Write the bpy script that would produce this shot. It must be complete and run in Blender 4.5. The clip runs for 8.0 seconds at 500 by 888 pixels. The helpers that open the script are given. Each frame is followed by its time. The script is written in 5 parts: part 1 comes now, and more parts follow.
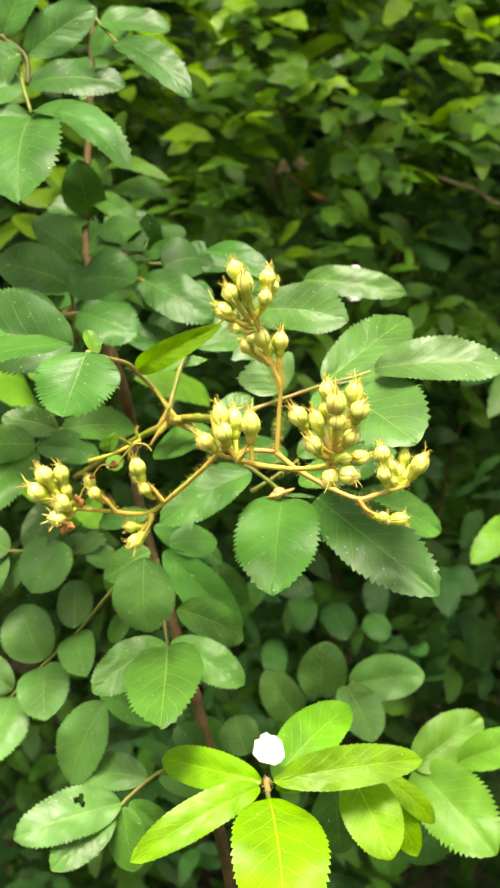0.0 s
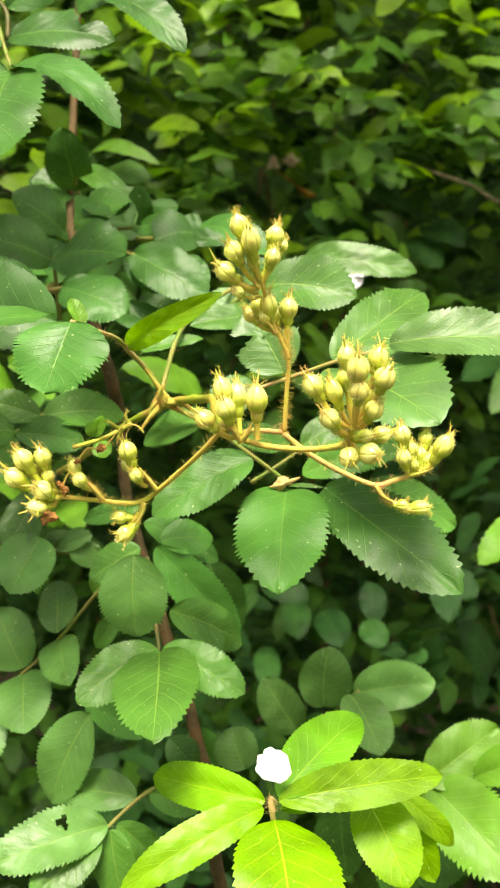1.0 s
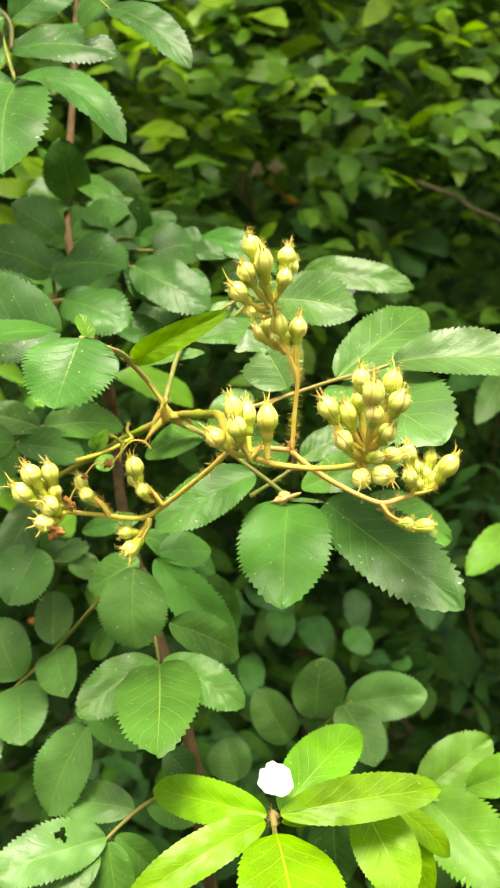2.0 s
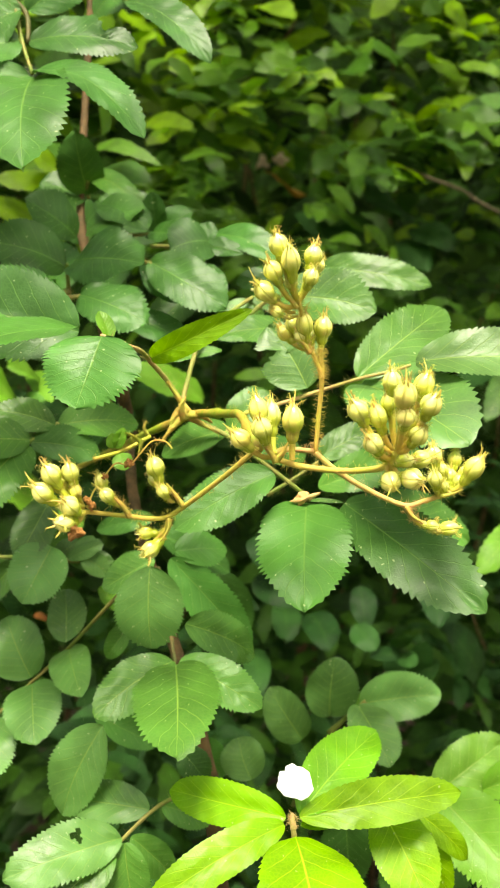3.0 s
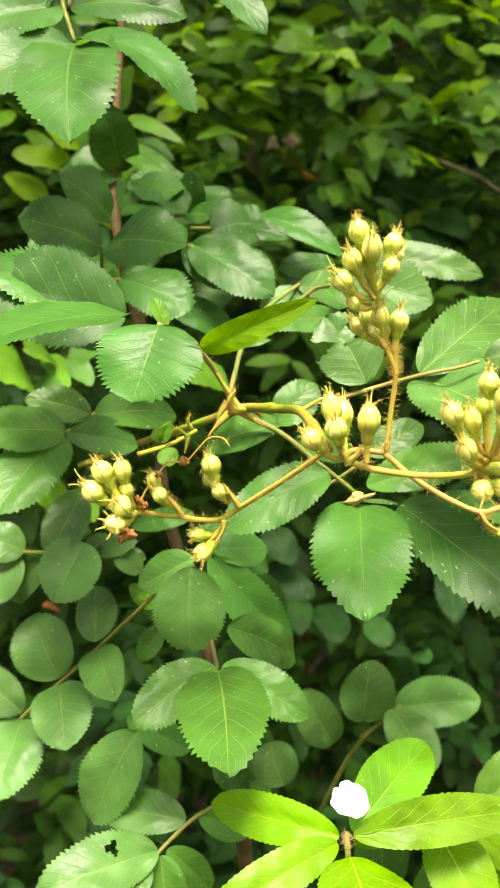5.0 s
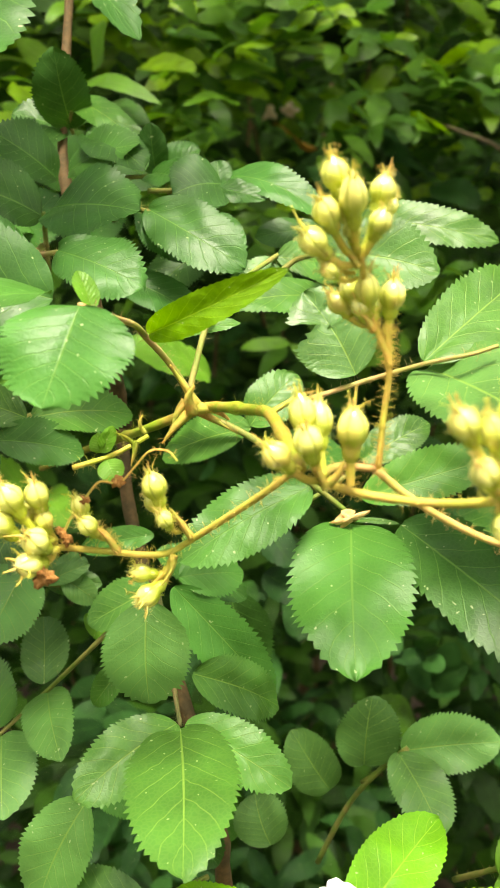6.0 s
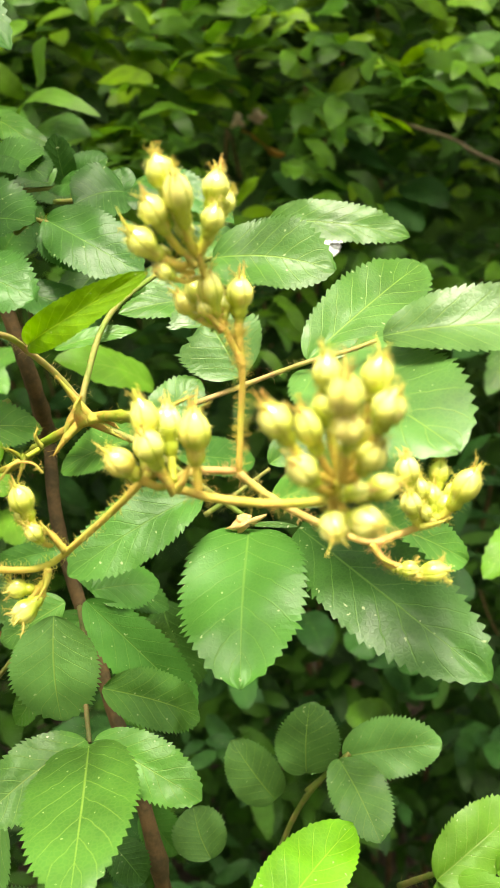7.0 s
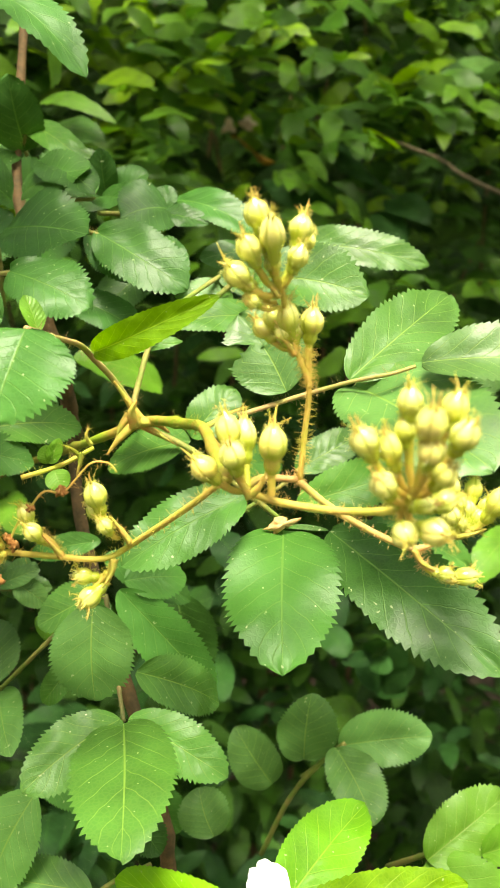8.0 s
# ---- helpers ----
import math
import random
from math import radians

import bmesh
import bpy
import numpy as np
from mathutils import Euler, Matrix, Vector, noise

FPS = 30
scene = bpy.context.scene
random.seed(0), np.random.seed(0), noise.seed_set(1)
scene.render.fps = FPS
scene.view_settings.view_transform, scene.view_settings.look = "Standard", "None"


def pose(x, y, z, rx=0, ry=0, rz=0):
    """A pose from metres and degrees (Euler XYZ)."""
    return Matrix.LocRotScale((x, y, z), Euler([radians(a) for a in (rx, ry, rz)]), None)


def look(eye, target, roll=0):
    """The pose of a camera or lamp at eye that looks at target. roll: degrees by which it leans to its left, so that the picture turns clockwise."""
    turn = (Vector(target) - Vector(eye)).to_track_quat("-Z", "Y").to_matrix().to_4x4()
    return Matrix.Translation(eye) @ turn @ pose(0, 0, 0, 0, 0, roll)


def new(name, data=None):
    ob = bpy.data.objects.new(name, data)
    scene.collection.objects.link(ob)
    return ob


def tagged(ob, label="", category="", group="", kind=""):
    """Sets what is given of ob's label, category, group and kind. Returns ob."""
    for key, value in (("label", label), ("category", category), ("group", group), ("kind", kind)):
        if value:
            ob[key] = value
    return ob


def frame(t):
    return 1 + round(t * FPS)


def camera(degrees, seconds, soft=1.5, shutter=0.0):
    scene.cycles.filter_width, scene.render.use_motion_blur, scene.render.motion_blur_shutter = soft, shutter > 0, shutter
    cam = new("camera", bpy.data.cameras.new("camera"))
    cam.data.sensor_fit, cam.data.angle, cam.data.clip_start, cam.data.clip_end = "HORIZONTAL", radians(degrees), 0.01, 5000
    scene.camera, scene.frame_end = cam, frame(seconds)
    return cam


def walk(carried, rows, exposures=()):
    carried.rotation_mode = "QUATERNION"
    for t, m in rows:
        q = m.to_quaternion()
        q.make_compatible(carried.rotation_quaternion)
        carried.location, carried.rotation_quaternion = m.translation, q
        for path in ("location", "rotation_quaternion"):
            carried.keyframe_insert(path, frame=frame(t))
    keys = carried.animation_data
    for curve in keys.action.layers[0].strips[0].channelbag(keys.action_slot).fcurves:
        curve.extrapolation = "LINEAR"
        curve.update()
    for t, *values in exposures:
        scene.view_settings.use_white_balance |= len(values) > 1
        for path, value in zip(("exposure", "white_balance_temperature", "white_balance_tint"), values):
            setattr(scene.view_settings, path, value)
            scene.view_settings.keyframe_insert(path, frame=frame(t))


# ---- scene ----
cam = camera(30.38, 8.0, soft=1.0)
cam.data.dof.use_dof, cam.data.dof.focus_distance, cam.data.dof.aperture_fstop = True, 0.21, 46.0
ROWS = [
    (0, 0.00000, 0.00000, 1.30000, 81.998, -0.000, 0.000),
    (0.5, -0.00612, 0.01803, 1.29283, 82.609, -0.474, -0.674),
    (1, -0.00471, 0.02471, 1.28952, 82.552, -0.161, -0.955),
    (1.2, -0.00430, 0.02479, 1.29051, 82.522, -0.160, -1.020),
    (2.3, -0.01569, 0.02255, 1.29358, 82.717, -1.158, -2.836),
    (2.5, -0.01622, 0.02212, 1.29285, 82.699, -1.312, -2.734),
    (3, -0.01881, 0.02659, 1.29502, 82.190, -1.266, -2.556),
    (3.5, -0.02338, 0.03771, 1.29166, 81.996, -1.471, -2.748),
    (4, -0.03354, 0.03536, 1.29529, 81.567, -2.225, -2.801),
    (4.2, -0.03445, 0.03274, 1.29695, 81.447, -2.234, -2.660),
    (5.3, -0.03585, 0.05639, 1.29472, 80.883, -2.503, -3.252),
    (5.5, -0.03310, 0.07042, 1.29382, 80.605, -2.440, -3.144),
    (6, -0.02245, 0.08986, 1.29457, 80.037, -1.503, -2.595),
    (6.5, -0.00700, 0.09173, 1.29456, 80.355, 0.717, -1.920),
    (7, 0.00285, 0.09188, 1.29338, 80.593, 1.205, -2.555),
    (7.5, -0.00203, 0.08247, 1.29431, 80.732, 0.140, -3.622),
    (8, -0.01743, 0.07576, 1.29846, 80.488, -2.024, -4.795),
]
walk(cam, [(t, pose(x, y, z, rx, ry, rz)) for t, x, y, z, rx, ry, rz in ROWS], exposures=[(0.0, 2.08, 7600, 7), (4.2, 2.08, 7600, 7), (5.5, 2.15, 7500, 7), (6.5, 2.24, 7500, 7), (8.0, 2.23, 7500, 7)])

# ---- world, sun, exposure: a bright overcast day ----
sky_world = bpy.data.worlds.new("overcast_sky")
scene.world = sky_world
sky_world.use_nodes = True
wn = sky_world.node_tree
sky = wn.nodes.new("ShaderNodeTexSky")
sky.sky_type, sky.sun_disc = "NISHITA", False
sky.sun_elevation, sky.sun_rotation = radians(65), radians(170)
sky.air_density, sky.dust_density, sky.ozone_density = 1.0, 4.0, 0.6
cloud = wn.nodes.new("ShaderNodeHueSaturation")
cloud.inputs["Saturation"].default_value = 0.3
wn.links.new(sky.outputs[0], cloud.inputs["Color"])
wn.links.new(cloud.outputs[0], wn.nodes["Background"].inputs["Color"])
wn.nodes["Background"].inputs["Strength"].default_value = 0.112
sun_data = bpy.data.lights.new("sun", "SUN")
sun_data.energy, sun_data.angle, sun_data.color = 2.05, radians(20), (1.0, 0.96, 0.88)
sun = new("sun", sun_data)
sun.matrix_basis = look((-0.25, -1.15, 4.5), (0, 0.35, 1.2))


# ---- materials ----
class Nodes:
    """Short hand for building a node tree."""

    def __init__(self, name):
        self.mat = bpy.data.materials.new(name)
        self.mat.use_nodes = True
        self.tree = self.mat.node_tree
        self.shader = self.tree.nodes["Principled BSDF"]
        self.out = self.tree.nodes["Material Output"]

    def add(self, kind):
        return self.tree.nodes.new(kind)

    def put(self, socket, value):
        if isinstance(value, bpy.types.NodeSocket):
            self.tree.links.new(value, socket)
        else:
            socket.default_value = value

    def math(self, op, a, b=0.0, c=0.0):
        node = self.add("ShaderNodeMath")
        node.operation = op
        for n, value in enumerate((a, b, c)):
            self.put(node.inputs[n], value)
        return node.outputs[0]

    def mix(self, fac, a, b):
        node = self.add("ShaderNodeMix")
        node.data_type = "RGBA"
        for n, value in ((0, fac), (6, a), (7, b)):
            self.put(node.inputs[n], value)
        return node.outputs[2]

    def noise(self, scale, detail=3.0, coords=None):
        node = self.add("ShaderNodeTexNoise")
        node.inputs["Scale"].default_value, node.inputs["Detail"].default_value = scale, detail
        if coords is None:
            coords = self.add("ShaderNodeNewGeometry").outputs["Position"]
        self.put(node.inputs["Vector"], coords)
        return node.outputs[0]

    def ramp(self, value, low, high):
        node = self.add("ShaderNodeMapRange")
        node.interpolation_type = "SMOOTHSTEP"
        for n, v in enumerate((value, low, high)):
            self.put(node.inputs[n], v)
        return node.outputs[0]


def rgb(r, g, b):
    return (r, g, b, 1.0)


def leaf_material(name, colour, tint, vein, glow, rough=0.42, island=False, spec=0.32):
    """Leaf blade: pale midrib and side veins laid out along the blade's own UV, mottling, gloss and some light passing through."""
    n = Nodes(name)
    uv = n.add("ShaderNodeSeparateXYZ")
    n.put(uv.inputs[0], n.add("ShaderNodeTexCoord").outputs["UV"])
    u, v = uv.outputs[0], uv.outputs[1]
    side = n.math("ABSOLUTE", n.math("SUBTRACT", v, 0.5))
    side = n.math("MULTIPLY", side, 2.0)
    wob = n.noise(300.0, 1.0)
    rib = n.ramp(side, n.math("SUBTRACT", 0.046, n.math("MULTIPLY", u, 0.030)), 0.006)
    start = n.math("SUBTRACT", n.math("ADD", u, n.math("MULTIPLY", n.math("SUBTRACT", wob, 0.5), 0.03)), n.math("MULTIPLY", n.math("POWER", side, 0.9), 0.26))
    cell = n.math("FRACT", n.math("MULTIPLY", start, 8.0))
    dist = n.math("ABSOLUTE", n.math("SUBTRACT", cell, 0.5))
    lat = n.math("MULTIPLY", n.ramp(dist, 0.050, 0.006), n.ramp(side, 1.0, 0.60))
    veins = n.math("MAXIMUM", rib, n.math("MULTIPLY", lat, 0.62))
    rnd = n.add("ShaderNodeNewGeometry").outputs["Random Per Island"] if island else n.add("ShaderNodeObjectInfo").outputs["Random"]
    rnd2 = n.math("FRACT", n.math("MULTIPLY", rnd, 17.31))
    mottle = n.noise(90.0, 4.0)
    col = n.mix(n.ramp(rnd, 0.1, 0.95), colour, tint)
    dim = n.add("ShaderNodeHueSaturation")
    n.put(dim.inputs["Color"], col)
    n.put(dim.inputs["Value"], n.math("ADD", n.math("MULTIPLY", rnd2, 0.45), n.math("ADD", 0.01, n.math("MULTIPLY", n.math("ADD", mottle, n.noise(45.0, 2.0)), 0.75))))
    n.put(dim.inputs["Hue"], n.math("ADD", 0.49, n.math("MULTIPLY", rnd, 0.02)))
    col = n.mix(n.math("MULTIPLY", veins, 0.58), dim.outputs[0], vein)
    mesh_cells = n.add("ShaderNodeTexVoronoi")
    mesh_cells.feature = "DISTANCE_TO_EDGE"
    mesh_cells.inputs["Scale"].default_value = 900.0
    cell_edge = n.ramp(mesh_cells.outputs["Distance"], 0.0, 0.22)
    n.put(mesh_cells.inputs["Vector"], n.add("ShaderNodeTexCoord").outputs["Object"])
    col = n.mix(n.math("MULTIPLY", n.math("SUBTRACT", 1.0, cell_edge), 0.07), col, vein)
    speck = n.ramp(n.noise(850.0, 1.0), 0.745, 0.765)
    col = n.mix(n.math("MULTIPLY", speck, 0.55), col, rgb(0.42, 0.48, 0.26))
    n.put(n.shader.inputs["Base Color"], col)
    n.put(n.shader.inputs["Roughness"], n.math("ADD", rough - 0.07, n.math("MULTIPLY", mottle, 0.16)))
    n.put(n.shader.inputs["Specular IOR Level"], spec)
    bump = n.add("ShaderNodeBump")
    bump.inputs["Strength"].default_value, bump.inputs["Distance"].default_value = 0.45, 0.0005
    pads = n.math("MULTIPLY", n.math("COSINE", n.math("MULTIPLY", cell, 6.2832)), -0.12)
    grain = n.math("ADD", n.math("MULTIPLY", n.noise(170.0, 3.0), 0.75), n.math("MULTIPLY", cell_edge, 0.07))
    high = n.math("SUBTRACT", n.math("ADD", grain, pads), n.math("MULTIPLY", veins, 0.40))
    n.put(bump.inputs["Height"], high)
    n.put(n.shader.inputs["Normal"], bump.outputs[0])
    through_light = n.add("ShaderNodeBsdfTranslucent")
    lift = n.add("ShaderNodeMix")
    lift.data_type, lift.blend_type = "RGBA", "MULTIPLY"
    lift.inputs[0].default_value = 1.0
    n.put(lift.inputs[6], col)
    lift.inputs[7].default_value = rgb(1.40, 1.45, 0.65)
    n.put(through_light.inputs["Color"], lift.outputs[2])
    both = n.add("ShaderNodeMixShader")
    both.inputs[0].default_value = glow
    n.put(both.inputs[1], n.shader.outputs[0])
    n.put(both.inputs[2], through_light.outputs[0])
    n.put(n.out.inputs["Surface"], both.outputs[0])
    return n.mat


def plain_material(name, low, high, scale, rough, bump=0.3, depth=0.0004, glow=0.0, spec=0.22):
    """A mottled surface between two colours, with fine relief."""
    n = Nodes(name)
    wide, fine = n.noise(scale, 4.0), n.noise(scale * 6.0, 3.0)
    col = n.mix(n.ramp(n.math("ADD", n.math("MULTIPLY", wide, 0.7), n.math("MULTIPLY", fine, 0.3)), 0.35, 0.65), low, high)
    n.put(n.shader.inputs["Base Color"], col)
    n.put(n.shader.inputs["Roughness"], rough)
    n.put(n.shader.inputs["Specular IOR Level"], spec)
    b = n.add("ShaderNodeBump")
    b.inputs["Strength"].default_value, b.inputs["Distance"].default_value = bump, depth
    n.put(b.inputs["Height"], fine)
    n.put(n.shader.inputs["Normal"], b.outputs[0])
    if glow:
        n.put(n.shader.inputs["Subsurface Weight"], glow)
        n.put(n.shader.inputs["Subsurface Radius"], (0.002, 0.002, 0.0008))
    return n.mat


def bud_material():
    """Waxy bud skin: yellow-green at the foot, pale yellow at the crown, with greener seams between the sepals; the
    pale crown is partly top light put into the colour.
    """
    n = Nodes("bud_skin")
    place = n.add("ShaderNodeTexCoord").outputs["Object"]
    xyz = n.add("ShaderNodeSeparateXYZ")
    n.put(xyz.inputs[0], place)
    spots = n.noise(420.0, 4.0)
    # Foot-to-crown ramp: partly own colour, partly top light painted in.
    height = n.ramp(n.math("ADD", xyz.outputs[2], n.math("MULTIPLY", n.math("SUBTRACT", spots, 0.5), 0.0015)), -0.0016, 0.0020)
    turn = n.math("ARCTAN2", xyz.outputs[1], xyz.outputs[0])
    seam = n.ramp(n.math("COSINE", n.math("MULTIPLY", turn, 5.0)), -0.70, -0.97)
    rnd = n.add("ShaderNodeObjectInfo").outputs["Random"]
    crown = n.mix(rnd, rgb(0.90, 0.85, 0.26), rgb(0.82, 0.83, 0.18))
    col = n.mix(height, rgb(0.38, 0.46, 0.04), crown)
    col = n.mix(n.math("MULTIPLY", seam, 0.45), col, rgb(0.36, 0.46, 0.05))
    blush = n.ramp(n.math("ADD", n.noise(260.0, 3.0), n.math("MULTIPLY", rnd, 0.22)), 0.60, 0.85)
    col = n.mix(n.math("MULTIPLY", blush, 0.4), col, rgb(0.68, 0.42, 0.14))
    n.put(n.shader.inputs["Base Color"], col)
    n.put(n.shader.inputs["Roughness"], n.math("ADD", 0.15, n.math("MULTIPLY", spots, 0.12)))
    n.put(n.shader.inputs["Specular IOR Level"], 0.8)
    n.put(n.shader.inputs["Subsurface Weight"], 0.25)
    n.put(n.shader.inputs["Subsurface Radius"], (1.0, 0.9, 0.3))
    n.put(n.shader.inputs["Subsurface Scale"], 0.0012)
    b = n.add("ShaderNodeBump")
    b.inputs["Strength"].default_value, b.inputs["Distance"].default_value = 0.5, 0.0003
    n.put(b.inputs["Height"], n.math("SUBTRACT", n.math("MULTIPLY", spots, 0.7), seam))
    n.put(n.shader.inputs["Normal"], b.outputs[0])
    return n.mat


VEIN = rgb(0.22, 0.34, 0.06)
VEIN_DEEP = rgb(0.13, 0.25, 0.045)
VEIN_HEDGE = rgb(0.055, 0.14, 0.020)
GREEN = leaf_material("leaf_green", rgb(0.045, 0.146, 0.020), rgb(0.076, 0.198, 0.026), VEIN, 0.19, rough=0.40, spec=0.30)
DARK = leaf_material("leaf_dark", rgb(0.033, 0.118, 0.017), rgb(0.052, 0.150, 0.022), VEIN_DEEP, 0.17, rough=0.40, spec=0.24)
BLUE = leaf_material("leaf_bluish", rgb(0.024, 0.092, 0.014), rgb(0.040, 0.122, 0.019), VEIN_DEEP, 0.16, rough=0.40, spec=0.24)
# Paler, bluer leaf: the sky sheen is put into the base colour too.
PALE = leaf_material("leaf_pale_sheen", rgb(0.070, 0.182, 0.040), rgb(0.096, 0.220, 0.048), VEIN, 0.22, rough=0.38, spec=0.34)
LIGHT = leaf_material("leaf_light", rgb(0.092, 0.245, 0.018), rgb(0.125, 0.290, 0.020), VEIN, 0.28)
YOUNG = leaf_material("leaf_young", rgb(0.122, 0.300, 0.003), rgb(0.150, 0.335, 0.003), rgb(0.40, 0.60, 0.03), 0.33, rough=0.40)
MIDYOUNG = leaf_material("leaf_half_young", rgb(0.090, 0.265, 0.010), rgb(0.115, 0.300, 0.010), rgb(0.30, 0.50, 0.04), 0.3, rough=0.40)
LIME = leaf_material("leaf_lime", rgb(0.160, 0.365, 0.002), rgb(0.190, 0.395, 0.002), rgb(0.50, 0.66, 0.04), 0.36, rough=0.42)
# Darker than HEDGE_LEAF: the shade inside the hedge is put into this colour.
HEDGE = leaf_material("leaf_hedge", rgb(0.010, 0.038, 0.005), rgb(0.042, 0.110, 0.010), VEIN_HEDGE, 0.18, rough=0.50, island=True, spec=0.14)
# Lighter yellow-green: partly young leaf, partly the top light put into colour.
HEDGE_FRESH_LIT = leaf_material("leaf_hedge_fresh_lit", rgb(0.075, 0.190, 0.006), rgb(0.190, 0.340, 0.004), VEIN, 0.38, rough=0.5, island=True)
HEDGE_LEAF = leaf_material("leaf_hedge_single", rgb(0.042, 0.135, 0.012), rgb(0.110, 0.235, 0.014), VEIN_HEDGE, 0.36, rough=0.42, spec=0.24)
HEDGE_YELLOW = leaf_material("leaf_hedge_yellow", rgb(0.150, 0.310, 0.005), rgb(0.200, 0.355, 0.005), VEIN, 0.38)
DEAD = leaf_material("leaf_dead", rgb(0.240, 0.100, 0.015), rgb(0.300, 0.140, 0.020), rgb(0.30, 0.18, 0.05), 0.2, rough=0.7)
BARK = plain_material("cane_bark", rgb(0.060, 0.045, 0.018), rgb(0.14, 0.085, 0.034), 160.0, 0.75, 0.6)
DRYTWIG = plain_material("dry_twig", rgb(0.07, 0.06, 0.03), rgb(0.13, 0.10, 0.055), 120.0, 0.8)
BARK_GREEN = plain_material("green_bark", rgb(0.070, 0.085, 0.022), rgb(0.125, 0.095, 0.035), 200.0, 0.6)
TWIG = plain_material("twig", rgb(0.13, 0.20, 0.03), rgb(0.24, 0.21, 0.06), 180.0, 0.6)
YOUNGSTEM = plain_material("young_stem", rgb(0.28, 0.30, 0.07), rgb(0.40, 0.25, 0.11), 150.0, 0.55)
STEMGREEN = plain_material("green_stem", rgb(0.19, 0.28, 0.02), rgb(0.38, 0.27, 0.05), 140.0, 0.5)
STIPULE = plain_material("stipule", rgb(0.40, 0.42, 0.07), rgb(0.60, 0.35, 0.09), 260.0, 0.6)
STALK = plain_material("bud_stalk", rgb(0.48, 0.47, 0.07), rgb(0.58, 0.39, 0.09), 130.0, 0.6)
PEDICEL = plain_material("pedicel", rgb(0.42, 0.47, 0.05), rgb(0.58, 0.41, 0.08), 150.0, 0.5)
STALK_RED = plain_material("red_stalk", rgb(0.50, 0.41, 0.10), rgb(0.56, 0.31, 0.12), 130.0, 0.6)
BUD_SKIN = bud_material()
SEPAL = plain_material("sepal", rgb(0.55, 0.58, 0.08), rgb(0.70, 0.45, 0.13), 300.0, 0.55)
DRY = plain_material("dry_brown", rgb(0.22, 0.09, 0.02), rgb(0.50, 0.25, 0.08), 500.0, 0.85, 0.6)
STRAW = plain_material("dry_straw", rgb(0.52, 0.30, 0.10), rgb(0.68, 0.46, 0.20), 400.0, 0.8)
WITHERED = plain_material("withered_petal", rgb(0.62, 0.44, 0.28), rgb(0.78, 0.64, 0.48), 220.0, 0.8)
WHITE = plain_material("white_petal", rgb(0.80, 0.80, 0.78), rgb(0.86, 0.86, 0.84), 200.0, 0.55, 0.1)
# Near-black green for the added backing sheet; the gaps' shade is in it.
DARK_BACKING = plain_material("dark_backing", rgb(0.006, 0.016, 0.002), rgb(0.022, 0.052, 0.006), 14.0, 0.95, 0.8, 0.02, spec=0.05)
# Darker copy of the hedge leaf; the low hedge's shade is in its colour.
HEDGE_SHADED = leaf_material("leaf_hedge_shaded", rgb(0.010, 0.042, 0.010), rgb(0.026, 0.078, 0.016), VEIN_HEDGE, 0.14, rough=0.48, spec=0.09)
SOIL = plain_material("soil", rgb(0.030, 0.022, 0.014), rgb(0.075, 0.055, 0.032), 9.0, 0.95, 0.8, 0.02)


# ---- builders ----
FACE = Vector((-0.05, -0.80, 0.60)).normalized()


def finish(bm, name):
    mesh = bpy.data.meshes.new(name)
    bm.normal_update()
    for f in bm.faces:
        f.smooth = True
    bm.to_mesh(mesh)
    bm.free()
    return mesh


def thing(name, at, label, category, group="", kind=""):
    ob = new(name)
    ob.empty_display_size = 0.01
    ob.location = at
    return tagged(ob, label, category, group, kind)


def origin_of(ob):
    """World place of a thing or part (things and stems are only moved, never turned)."""
    place = Vector(ob.location)
    return place + origin_of(ob.parent) if ob.parent else place


def part(name, mesh, material, parent, label="", at=None, turn=None):
    """Links a mesh as one object under a parent; at: world place of its origin."""
    ob = new(name, mesh)
    if material and not mesh.materials:
        mesh.materials.append(material)
    ob.parent = parent
    base = Vector(at) if at is not None else origin_of(parent)
    ob.matrix_basis = Matrix.Translation(base - origin_of(parent)) @ (turn if turn else Matrix())
    return tagged(ob, label)


def smooth_path(points, steps=6):
    """Catmull-Rom through the points."""
    p = [Vector(q) for q in points]
    if len(p) < 3:
        return [p[0].lerp(p[-1], n / 4) for n in range(5)]
    p = [2 * p[0] - p[1], *p, 2 * p[-1] - p[-2]]
    out = []
    for a, b, c, d in zip(p, p[1:], p[2:], p[3:]):
        for n in range(steps):
            s = n / steps
            out.append(0.5 * (2 * b + (c - a) * s + (2 * a - 5 * b + 4 * c - d) * s * s + (3 * b - a - 3 * c + d) * s ** 3))
    return out + [p[-2]]


def add_tube(bm, line, r0, r1, sides=8, knots=0, rng=None):
    """A tapering tube along a line, with swollen knots and slight unevenness."""
    rings = []
    up = Vector((0.3, -0.5, 0.8))
    spots = [rng.random() for _ in range(knots)] if knots else []
    for n, p in enumerate(line):
        ahead = (line[min(n + 1, len(line) - 1)] - line[max(n - 1, 0)]).normalized()
        a = ahead.cross(up).normalized()
        b = ahead.cross(a)
        s = n / (len(line) - 1)
        r = r0 + (r1 - r0) * s
        r *= 1 + sum(0.35 * math.exp(-((s - k) / 0.012) ** 2) for k in spots) + 0.05 * math.sin(n * 2.3)
        rings.append([bm.verts.new(p + r * (math.cos(t) * a + math.sin(t) * b)) for t in (2 * math.pi * k / sides for k in range(sides))])
    for r, q in zip(rings, rings[1:]):
        for k in range(sides):
            bm.faces.new((r[k], r[(k + 1) % sides], q[(k + 1) % sides], q[k]))
    bm.faces.new(rings[0][::-1])
    bm.faces.new(rings[-1])


